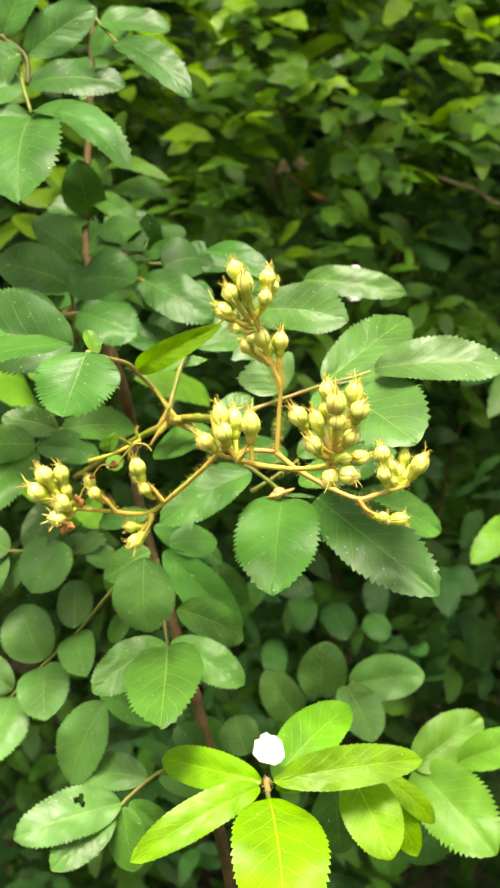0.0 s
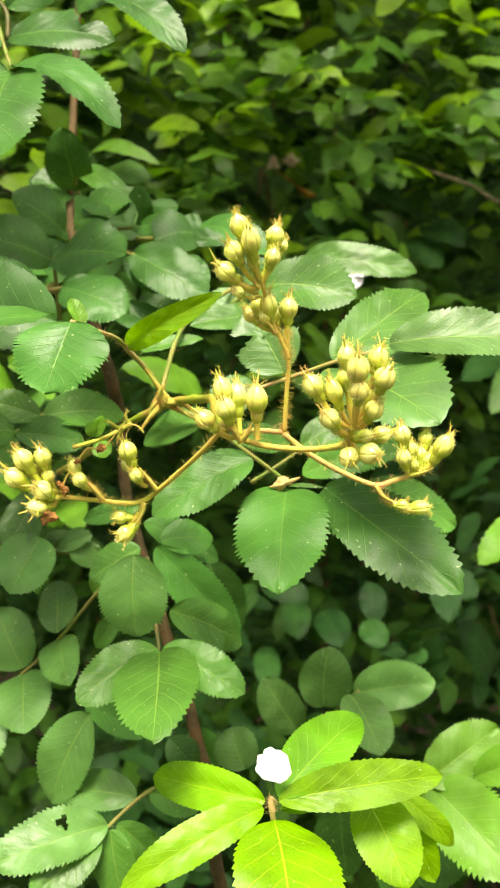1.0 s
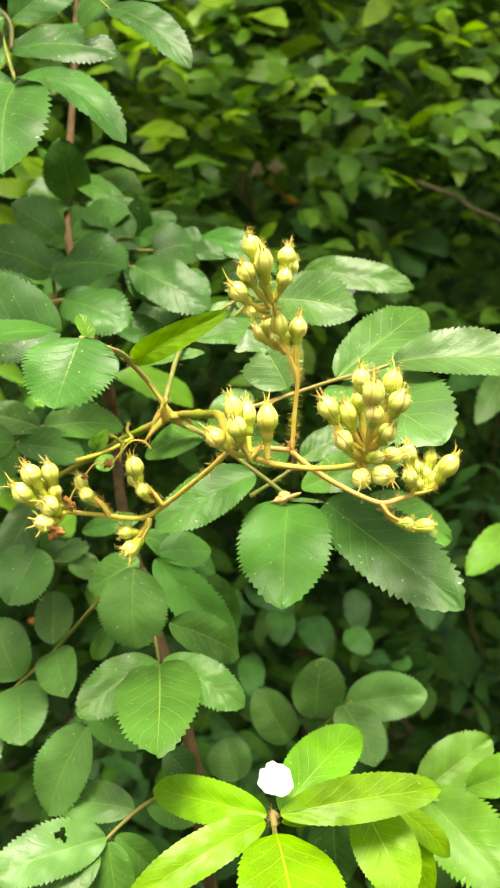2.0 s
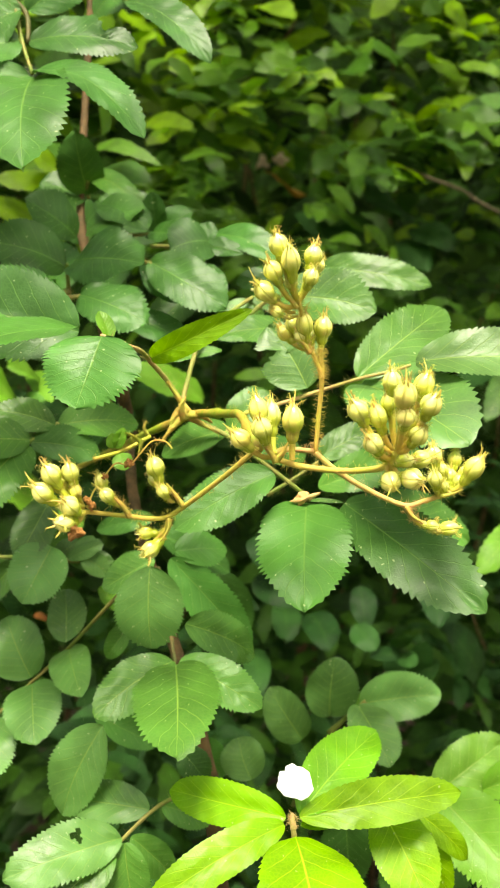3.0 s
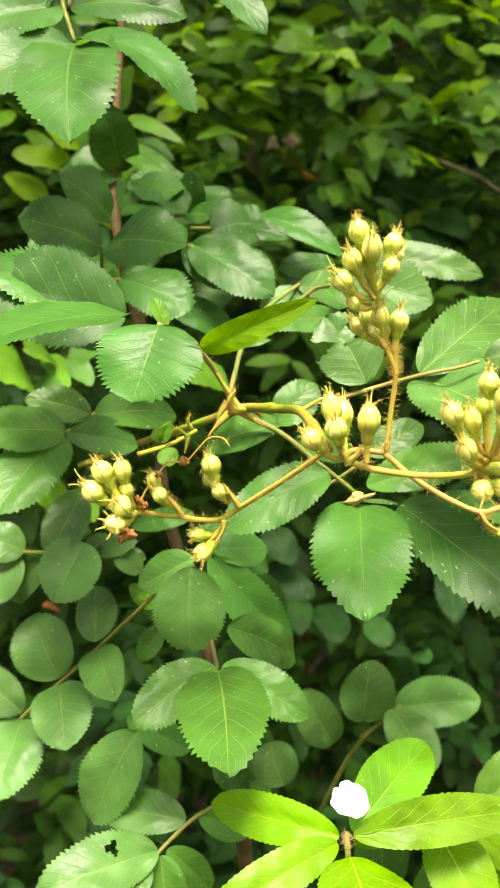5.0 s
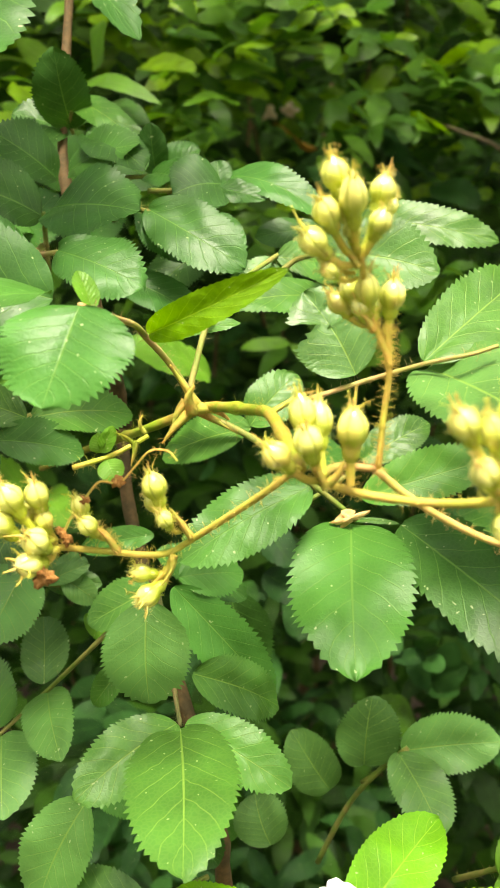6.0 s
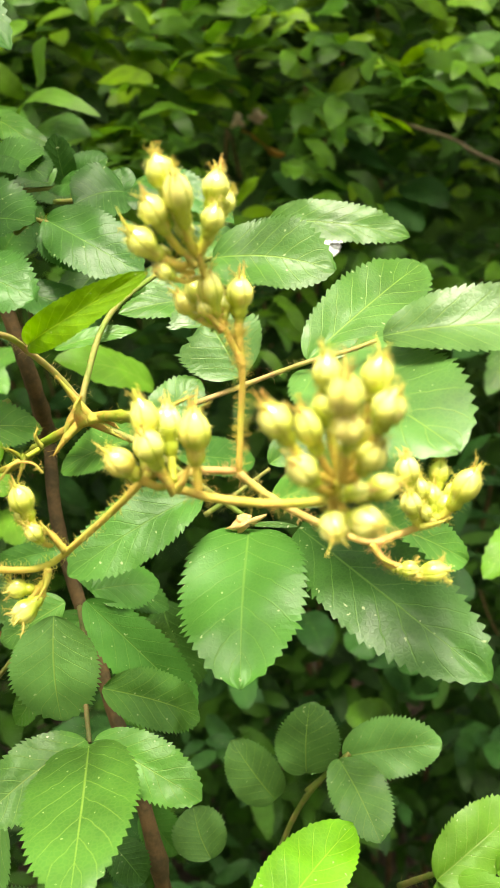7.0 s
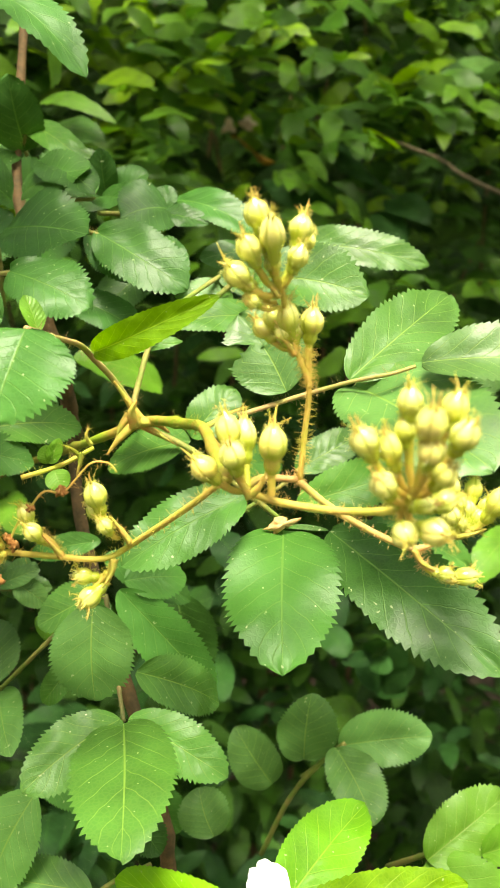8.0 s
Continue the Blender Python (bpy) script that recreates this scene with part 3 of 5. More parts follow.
leaflet(leaf, (-0.0463, 0.3350, 1.2949), (-0.0232, 0.3300, 1.2850), 0.0130, BLUE)
leaflet(leaf, (-0.0603, 0.3000, 1.2946), (-0.0893, 0.2830, 1.3010), 0.0228, DARK)
leaf = compound_leaf(cane, [(-0.0263, 0.2960, 1.2664), (-0.0252, 0.3000, 1.2741), (-0.0199, 0.3120, 1.2894), (-0.0047, 0.3350, 1.3015), (0.0100, 0.3600, 1.3093)], .0007, TWIG)
leaflet(leaf, (0.0104, 0.3600, 1.3094), (-0.0093, 0.3550, 1.3069), 0.0103, DARK, round=0.5)
leaflet(leaf, (-0.0046, 0.3350, 1.3012), (0.0143, 0.3400, 1.2984), 0.0129, GREEN)
leaflet(leaf, (0.0105, 0.3250, 1.2912), (-0.0184, 0.3120, 1.2895), 0.0109, GREEN)
leaflet(leaf, (-0.0146, 0.3300, 1.3002), (-0.0194, 0.3400, 1.3129), 0.0083, BLUE)
leaflet(leaf, (-0.0335, 0.3100, 1.2809), (-0.0142, 0.3120, 1.2850), 0.0052, GREEN)

leaf = compound_leaf(cane, [(-0.0675, 0.4200, 1.3163), (-0.0699, 0.4200, 1.3256), (-0.0722, 0.4200, 1.3325)], .0007, TWIG)
leaflet(leaf, (-0.0675, 0.4200, 1.3268), (-0.0902, 0.4100, 1.3434), 0.0245, DARK)
leaflet(leaf, (-0.0720, 0.4100, 1.3133), (-0.1008, 0.4000, 1.3142), 0.0246, DARK)
leaflet(leaf, (-0.0385, 0.4100, 1.3256), (-0.0628, 0.4100, 1.3431), 0.0231, DARK)
leaflet(leaf, (-0.0224, 0.3700, 1.3050), (-0.0404, 0.3600, 1.2870), 0.0167, DARK)
leaflet(leaf, (-0.0688, 0.3800, 1.2806), (-0.0923, 0.3700, 1.2857), 0.0216, DARK)
leaflet(leaf, (-0.0649, 0.4000, 1.3039), (-0.0503, 0.4000, 1.3222), 0.0212, DARK)
leaflet(leaf, (-0.0852, 0.4000, 1.3034), (-0.0717, 0.4000, 1.3216), 0.0213, DARK)

# left compound leaf
leaf = compound_leaf(cane, [(-0.0514, 0.3400, 1.2657), (-0.0668, 0.3190, 1.2599), (-0.0741, 0.3130, 1.2550)], .0008, TWIG)
leaflet(leaf, (-0.0666, 0.3180, 1.2600), (-0.0859, 0.3160, 1.2648), 0.0116, GREEN)
leaflet(leaf, (-0.0659, 0.3190, 1.2599), (-0.0412, 0.3320, 1.2598), 0.0145, GREEN)
leaflet(leaf, (-0.0734, 0.3130, 1.2552), (-0.0523, 0.3180, 1.2514), 0.0121, DARK)
leaflet(leaf, (-0.0737, 0.3130, 1.2560), (-0.0963, 0.3000, 1.2575), 0.0147, GREEN)
leaflet(leaf, (-0.0749, 0.3120, 1.2547), (-0.0889, 0.2880, 1.2364), 0.0191, GREEN)

# flowering shoot that carries the buds
shoot = thing("flowering_shoot", (-0.06, 0.33, 1.20), "green flowering shoot with hairy stipules and serrated leaves", "rose branch", "rose branches")
stem_part(shoot, "stem", [(-0.0849, 0.4400, 1.2220), (-0.0621, 0.3900, 1.2386), (-0.0463, 0.3400, 1.2514), (-0.0369, 0.3080, 1.2592), (-0.0267, 0.2960, 1.2650), (-0.0214, 0.2920, 1.2672), (-0.0134, 0.2750, 1.2691), (-0.0104, 0.2620, 1.2702), (-0.0089, 0.2450, 1.2686), (-0.0070, 0.2340, 1.2653)], .0011, .0012, STEMGREEN, knots=5, hairs=9)
stem_part(shoot, "stub", [(-0.0350, 0.2920, 1.2604), (-0.0423, 0.2880, 1.2568), (-0.0505, 0.2840, 1.2546)], .0005, .0006, PEDICEL, hairs=3)
leaf = compound_leaf(shoot, [(-0.0263, 0.2960, 1.2702), (-0.0306, 0.2920, 1.2768), (-0.0348, 0.2840, 1.2824), (-0.0370, 0.2770, 1.2855), (-0.0406, 0.2647, 1.2876), (-0.0445, 0.2524, 1.2899)], .0007, YOUNGSTEM)
leaflet(leaf, (-0.0445, 0.2524, 1.2899), (-0.0495, 0.2409, 1.2733), 0.0238, DARK, arch=0.03, round=-0.15, fold=0.25)
leaflet(leaf, (-0.0345, 0.2830, 1.2834), (-0.0081, 0.2580, 1.2971), 0.0074, YOUNG, roll=40, arch=0.14, fold=0.5)
leaflet(leaf, (-0.0527, 0.2720, 1.2914), (-0.0880, 0.2500, 1.2834), 0.0235, DARK, roll=37, fold=0.25)
leaflet(leaf, (-0.0545, 0.2860, 1.2900), (-0.0950, 0.2860, 1.2968), 0.0260, BLUE, roll=-6)
leaflet(leaf, (-0.0436, 0.2620, 1.2887), (-0.0465, 0.2640, 1.2959), 0.0050, LIGHT, roll=30)
leaflet(leaf, (-0.0449, 0.2870, 1.2574), (-0.0455, 0.2860, 1.2619), 0.0042, LIGHT)
leaflet(leaf, (-0.0447, 0.2870, 1.2574), (-0.0421, 0.2860, 1.2635), 0.0036, LIGHT, roll=30)
leaflet(leaf, (-0.0435, 0.2870, 1.2559), (-0.0413, 0.2850, 1.2516), 0.0058, LIGHT)
bract(shoot, "stipule", [(-0.0267, 0.2945, 1.2680), (-0.0286, 0.2935, 1.2654), (-0.0298, 0.2935, 1.2616)], 0.00130, STIPULE, 30)
bract(shoot, "stipule", [(-0.0233, 0.2935, 1.2660), (-0.0267, 0.2925, 1.2710), (-0.0303, 0.2905, 1.2765)], 0.00130, STIPULE, 40)
bract(shoot, "stipule", [(-0.0260, 0.2940, 1.2670), (-0.0204, 0.2930, 1.2642), (-0.0149, 0.2915, 1.2615)], 0.00125, STIPULE, 40)
bract(shoot, "stipule", [(-0.0252, 0.2925, 1.2655), (-0.0262, 0.2905, 1.2690), (-0.0250, 0.2895, 1.2722)], 0.00150, STIPULE, 50)
bract(shoot, "stipule", [(-0.0240, 0.2925, 1.2668), (-0.0205, 0.2905, 1.2668), (-0.0172, 0.2885, 1.2650)], 0.00150, STIPULE, 50)
bract(shoot, "stipule", [(-0.0262, 0.2930, 1.2655), (-0.0292, 0.2915, 1.2625), (-0.0318, 0.2910, 1.2590)], 0.00120, STIPULE, 40)
bract(shoot, "stipule", [(-0.0374, 0.2870, 1.2600), (-0.0375, 0.2850, 1.2579), (-0.0381, 0.2840, 1.2553)], 0.00075, STEMGREEN, 24)
bract(shoot, "stipule", [(-0.0379, 0.2870, 1.2595), (-0.0394, 0.2850, 1.2613), (-0.0413, 0.2840, 1.2623)], 0.00060, STEMGREEN, 24)
bract(shoot, "stipule", [(-0.0364, 0.3030, 1.2590), (-0.0376, 0.3020, 1.2616), (-0.0369, 0.3020, 1.2637)], 0.00065, STIPULE, 20)
bract(shoot, "stipule", [(-0.0101, 0.2700, 1.2689), (-0.0039, 0.2750, 1.2718), (-0.0003, 0.2780, 1.2728)], 0.00070, STIPULE, 30)
leaf = compound_leaf(shoot, [(-0.0233, 0.2950, 1.2653), (-0.0121, 0.2910, 1.2606), (-0.0028, 0.2890, 1.2539), (0.0073, 0.2880, 1.2465), (0.0115, 0.2875, 1.2429)], .0007, TWIG)
leaflet(leaf, (0.0104, 0.2875, 1.2423), (0.0066, 0.2504, 1.2220), 0.0253, DARK, arch=0.04, round=0.1)
leaflet(leaf, (0.0107, 0.2875, 1.2429), (0.0210, 0.2855, 1.2428), 0.0015, GREEN)
leaflet(leaf, (0.0208, 0.2845, 1.2430), (0.0529, 0.2496, 1.2222), 0.0216, DARK, arch=0.05)
leaflet(leaf, (0.0366, 0.3100, 1.2390), (0.0675, 0.3156, 1.2247), 0.0150, GREEN)
leaflet(leaf, (0.0003, 0.2800, 1.2521), (-0.0275, 0.2730, 1.2375), 0.0155, DARK)
leaflet(leaf, (-0.0120, 0.2950, 1.2621), (-0.0327, 0.3020, 1.2537), 0.0119, GREEN)
leaf = compound_leaf(shoot, [(-0.0012, 0.2810, 1.2706), (0.0108, 0.2815, 1.2747), (0.0221, 0.2760, 1.2791), (0.0296, 0.2710, 1.2815), (0.0353, 0.2705, 1.2835)], .00052, YOUNGSTEM)
leaflet(leaf, (0.0225, 0.2790, 1.2792), (0.0515, 0.3020, 1.2995), 0.0170, GREEN, round=0.6)
leaflet(leaf, (0.0363, 0.2700, 1.2843), (0.0738, 0.2620, 1.2851), 0.0159, PALE, arch=0.08, round=0.35)
leaflet(leaf, (0.0243, 0.2840, 1.2774), (0.0442, 0.2430, 1.2666), 0.0276, PALE, round=0.5)
leaflet(leaf, (0.0090, 0.2815, 1.2759), (-0.0020, 0.2880, 1.2932), 0.0185, PALE, round=0.3, bite=(-0.62, 0.55, 0.72), arch=0.02)
leaflet(leaf, (0.0081, 0.3000, 1.2845), (-0.0003, 0.3050, 1.2928), 0.0055, GREEN)
leaf = compound_leaf(shoot, [(-0.0056, 0.3300, 1.2957), (-0.0001, 0.3300, 1.3004), (0.0042, 0.3250, 1.3017)], .0007, TWIG)
leaflet(leaf, (0.0040, 0.3220, 1.3016), (0.0330, 0.3110, 1.2985), 0.0207, GREEN, round=0.3)
leaflet(leaf, (0.0207, 0.3600, 1.3132), (0.0589, 0.3490, 1.3084), 0.0134, GREEN)
leaflet(leaf, (-0.0017, 0.3350, 1.2986), (-0.0158, 0.3300, 1.2899), 0.0157, GREEN)
leaf = compound_leaf(shoot, [(0.0004, 0.3100, 1.2400), (0.0081, 0.3120, 1.2445), (0.0168, 0.3150, 1.2501)], .0006, TWIG)
leaflet(leaf, (0.0166, 0.3150, 1.2512), (0.0350, 0.3200, 1.2609), 0.0107, GREEN)
leaflet(leaf, (0.0167, 0.3120, 1.2424), (0.0502, 0.3100, 1.2540), 0.0135, GREEN)
leaflet(leaf, (-0.0116, 0.3100, 1.2603), (-0.0000, 0.3150, 1.2730), 0.0124, GREEN, round=0.4)
leaflet(leaf, (-0.0065, 0.3100, 1.2551), (0.0133, 0.3180, 1.2513), 0.0106, DARK)

# lower left leaf fan
low = thing("rose_branch", (-0.04, 0.34, 1.15), "low rose branch with rounded green leaflets hanging in fans", "rose branch", "rose branches")
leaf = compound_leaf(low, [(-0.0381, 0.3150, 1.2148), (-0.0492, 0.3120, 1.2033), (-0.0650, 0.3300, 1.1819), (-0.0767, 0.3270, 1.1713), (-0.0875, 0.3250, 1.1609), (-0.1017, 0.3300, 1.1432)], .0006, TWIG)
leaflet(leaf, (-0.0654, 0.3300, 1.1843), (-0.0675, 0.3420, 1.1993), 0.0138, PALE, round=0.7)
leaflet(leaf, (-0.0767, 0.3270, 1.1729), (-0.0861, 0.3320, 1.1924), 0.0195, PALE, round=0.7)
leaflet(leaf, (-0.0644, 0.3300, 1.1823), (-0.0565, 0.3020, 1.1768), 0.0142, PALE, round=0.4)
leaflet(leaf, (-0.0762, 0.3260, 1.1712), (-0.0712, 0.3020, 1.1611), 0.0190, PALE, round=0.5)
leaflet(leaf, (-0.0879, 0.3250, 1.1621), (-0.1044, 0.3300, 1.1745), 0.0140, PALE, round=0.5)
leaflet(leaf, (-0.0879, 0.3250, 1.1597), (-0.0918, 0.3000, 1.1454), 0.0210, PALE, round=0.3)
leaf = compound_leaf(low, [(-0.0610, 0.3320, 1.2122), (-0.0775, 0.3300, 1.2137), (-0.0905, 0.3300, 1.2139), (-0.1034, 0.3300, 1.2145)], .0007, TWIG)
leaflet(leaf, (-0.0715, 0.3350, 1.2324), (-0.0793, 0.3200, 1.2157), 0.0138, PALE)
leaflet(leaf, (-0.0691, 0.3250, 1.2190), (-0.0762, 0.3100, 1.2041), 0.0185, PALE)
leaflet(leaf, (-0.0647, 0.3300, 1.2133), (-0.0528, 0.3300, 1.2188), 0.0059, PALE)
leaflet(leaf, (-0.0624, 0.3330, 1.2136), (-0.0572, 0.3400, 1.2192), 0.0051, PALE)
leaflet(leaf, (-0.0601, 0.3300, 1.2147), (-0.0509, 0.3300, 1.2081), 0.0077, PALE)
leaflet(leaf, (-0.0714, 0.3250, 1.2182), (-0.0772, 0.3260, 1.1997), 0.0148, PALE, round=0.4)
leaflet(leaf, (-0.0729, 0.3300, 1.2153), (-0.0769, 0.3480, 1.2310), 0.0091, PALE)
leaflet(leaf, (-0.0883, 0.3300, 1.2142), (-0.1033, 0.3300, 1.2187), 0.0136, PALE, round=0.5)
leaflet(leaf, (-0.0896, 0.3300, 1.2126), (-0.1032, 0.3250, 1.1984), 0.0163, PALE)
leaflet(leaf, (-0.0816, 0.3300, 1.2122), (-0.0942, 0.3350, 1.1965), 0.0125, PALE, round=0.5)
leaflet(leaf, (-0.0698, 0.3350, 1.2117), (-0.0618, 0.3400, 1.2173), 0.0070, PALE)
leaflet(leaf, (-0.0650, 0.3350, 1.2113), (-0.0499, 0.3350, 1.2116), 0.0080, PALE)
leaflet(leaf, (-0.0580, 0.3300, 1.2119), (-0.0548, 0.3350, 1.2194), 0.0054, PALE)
leaf = compound_leaf(low, [(-0.0347, 0.3350, 1.2093), (-0.0320, 0.3220, 1.2031), (-0.0291, 0.3000, 1.1992), (-0.0269, 0.2880, 1.1934)], .0007, BARK_GREEN)
leaflet(leaf, (-0.0269, 0.2875, 1.1934), (-0.0251, 0.2420, 1.1872), 0.0236, GREEN, arch=0.03, round=0.15)
leaflet(leaf, (-0.0276, 0.2880, 1.1941), (-0.0492, 0.2730, 1.1839), 0.0152, GREEN)
leaflet(leaf, (-0.0256, 0.2880, 1.1945), (-0.0016, 0.2780, 1.1838), 0.0131, GREEN)
leaflet(leaf, (-0.0243, 0.2950, 1.2032), (-0.0014, 0.3100, 1.1876), 0.0141, GREEN)
# Paler colour here makes up for light blocked by the leaflets above.
leaflet(leaf, (-0.0354, 0.3000, 1.2196), (-0.0346, 0.2970, 1.1940), 0.0207, PALE)
leaflet(leaf, (-0.0346, 0.3120, 1.2185), (-0.0510, 0.3120, 1.2086), 0.0118, GREEN)
leaflet(leaf, (-0.0285, 0.3150, 1.2202), (-0.0116, 0.3200, 1.2200), 0.0130, DARK)
leaflet(leaf, (-0.0431, 0.3200, 1.1943), (-0.0512, 0.3220, 1.1818), 0.0078, GREEN)
leaflet(leaf, (-0.0250, 0.3350, 1.2017), (-0.0083, 0.3450, 1.1888), 0.0126, GREEN)
leaflet(leaf, (-0.0297, 0.3120, 1.2189), (-0.0029, 0.3150, 1.1880), 0.0150, DARK)
leaflet(leaf, (-0.0349, 0.3250, 1.2238), (-0.0098, 0.3300, 1.2096), 0.0120, DARK)
leaflet(leaf, (-0.0141, 0.3600, 1.2016), (-0.0052, 0.3600, 1.1730), 0.0189, DARK)
leaflet(leaf, (-0.0348, 0.3150, 1.2313), (-0.0542, 0.3200, 1.2258), 0.0071, DARK)
leaflet(leaf, (-0.0555, 0.3400, 1.2008), (-0.0473, 0.3400, 1.1926), 0.0060, LIGHT)
leaflet(leaf, (-0.0339, 0.3450, 1.2036), (-0.0502, 0.3450, 1.1873), 0.0125, DARK)

# bottom left leaf, pale: the sky sheen is put into its colour
bottom = thing("rose_branch", (-0.03, 0.30, 1.10), "low rose branch with pale grey-green leaflets, sky sheen put into their colour", "rose branch", "rose branches")
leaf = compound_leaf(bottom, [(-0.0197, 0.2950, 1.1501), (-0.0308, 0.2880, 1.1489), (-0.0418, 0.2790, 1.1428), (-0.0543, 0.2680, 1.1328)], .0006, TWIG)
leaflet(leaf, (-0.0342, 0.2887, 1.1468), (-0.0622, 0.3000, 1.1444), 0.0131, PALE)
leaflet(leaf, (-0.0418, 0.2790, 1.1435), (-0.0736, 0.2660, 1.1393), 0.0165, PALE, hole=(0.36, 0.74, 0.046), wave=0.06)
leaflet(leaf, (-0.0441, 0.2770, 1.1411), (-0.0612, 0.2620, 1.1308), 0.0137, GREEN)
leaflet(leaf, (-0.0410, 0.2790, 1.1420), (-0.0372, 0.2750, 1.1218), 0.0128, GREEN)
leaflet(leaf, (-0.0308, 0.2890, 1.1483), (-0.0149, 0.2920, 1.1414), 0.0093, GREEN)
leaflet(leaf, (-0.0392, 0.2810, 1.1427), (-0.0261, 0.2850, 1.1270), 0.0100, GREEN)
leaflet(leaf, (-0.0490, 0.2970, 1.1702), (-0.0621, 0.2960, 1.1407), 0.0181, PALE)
leaflet(leaf, (-0.0540, 0.3150, 1.1649), (-0.0333, 0.3200, 1.1523), 0.0108, DARK)
leaflet(leaf, (-0.0255, 0.3050, 1.1579), (-0.0171, 0.3000, 1.1494), 0.0104, DARK)

# lower right round leaflets
round_branch = thing("rose_branch", (0.05, 0.38, 1.08), "rose branch with rounded dull green leaflets", "rose branch", "rose branches")
stem_part(round_branch, "stem", [(0.0181, 0.3700, 1.1024), (0.0254, 0.3600, 1.1288), (0.0326, 0.3520, 1.1451), (0.0414, 0.3490, 1.1554)], .0009, .0008, TWIG)
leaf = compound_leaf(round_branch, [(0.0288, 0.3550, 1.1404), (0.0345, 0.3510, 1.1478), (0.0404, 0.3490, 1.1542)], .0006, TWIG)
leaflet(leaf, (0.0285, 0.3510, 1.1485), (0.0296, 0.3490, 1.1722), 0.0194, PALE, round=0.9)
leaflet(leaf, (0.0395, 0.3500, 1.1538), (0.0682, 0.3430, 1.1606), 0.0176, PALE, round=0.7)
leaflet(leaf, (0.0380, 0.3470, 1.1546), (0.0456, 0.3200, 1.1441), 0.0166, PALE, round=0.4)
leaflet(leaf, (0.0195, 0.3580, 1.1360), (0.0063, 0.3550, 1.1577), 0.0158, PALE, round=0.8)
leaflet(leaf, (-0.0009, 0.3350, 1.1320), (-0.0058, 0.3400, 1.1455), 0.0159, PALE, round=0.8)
leaflet(leaf, (-0.0206, 0.3450, 1.1427), (-0.0110, 0.3450, 1.1273), 0.0122, DARK, round=0.5)
leaf = compound_leaf(round_branch, [(0.0528, 0.3300, 1.1241), (0.0575, 0.3130, 1.1389), (0.0639, 0.3120, 1.1417), (0.0805, 0.3100, 1.1451)], .0008, TWIG)
# Lighter leaf colour here makes up for light these leaflets do not catch.
leaflet(leaf, (0.0582, 0.3090, 1.1401), (0.0842, 0.3180, 1.1552), 0.0174, LIGHT, round=0.7)
leaflet(leaf, (0.0739, 0.3080, 1.1425), (0.0982, 0.3000, 1.1560), 0.0132, LIGHT, round=0.5)
leaflet(leaf, (0.0595, 0.3110, 1.1394), (0.0811, 0.2820, 1.1235), 0.0244, LIGHT)
leaflet(leaf, (0.0741, 0.3250, 1.1247), (0.0598, 0.3150, 1.0991), 0.0197, DARK)
leaflet(leaf, (0.0324, 0.3300, 1.1242), (0.0355, 0.3300, 1.0938), 0.0184, DARK)
leaflet(leaf, (0.0534, 0.3300, 1.1112), (0.0545, 0.3300, 1.0848), 0.0185, DARK)

# bright young shoot with the white petal
young = thing("young_shoot", (0.005, 0.25, 1.12), "bright yellow-green young rose shoot with fresh leaflets", "rose branch", "rose branches")
stem_part(young, "stem", [(0.0084, 0.2550, 1.1357), (0.0067, 0.2500, 1.1521), (0.0053, 0.2470, 1.1631), (0.0048, 0.2475, 1.1660)], .0009, .0006, YOUNGSTEM)
leaf = compound_leaf(young, [(0.0052, 0.2470, 1.1650), (0.0047, 0.2475, 1.1676), (0.0053, 0.2480, 1.1685)], .0008, YOUNGSTEM)
leaflet(leaf, (0.0035, 0.2490, 1.1669), (-0.0284, 0.2715, 1.1629), 0.0117, YOUNG, arch=0.1)
leaflet(leaf, (0.0029, 0.2480, 1.1657), (-0.0328, 0.2320, 1.1528), 0.0108, YOUNG, arch=0.1)
leaflet(leaf, (0.0055, 0.2460, 1.1637), (0.0086, 0.2050, 1.1508), 0.0256, LIME, arch=0.04, wave=0.07)
leaflet(leaf, (0.0069, 0.2500, 1.1671), (0.0316, 0.2750, 1.1791), 0.0158, MIDYOUNG)
leaflet(leaf, (0.0067, 0.2490, 1.1670), (0.0513, 0.2560, 1.1702), 0.0122, YOUNG, arch=0.06)
leaflet(leaf, (0.0074, 0.2510, 1.1634), (0.0235, 0.2620, 1.1628), 0.0059, YOUNG)
leaf = compound_leaf(young, [(0.0084, 0.2550, 1.1621), (0.0233, 0.2620, 1.1606), (0.0330, 0.2670, 1.1601), (0.0418, 0.2700, 1.1588)], .0006, YOUNGSTEM)
leaflet(leaf, (0.0306, 0.2630, 1.1619), (0.0406, 0.2450, 1.1451), 0.0173, LIME)
leaflet(leaf, (0.0405, 0.2680, 1.1588), (0.0578, 0.2676, 1.1432), 0.0078, LIME, arch=0.1)
leaflet(leaf, (0.0404, 0.2710, 1.1565), (0.0519, 0.2640, 1.1338), 0.0111, LIME, roll=25)
truss = thing("bud_truss", (0.006, 0.2425, 1.262), "truss of swollen yellow-green rose buds on hairy stalks", "rose buds")
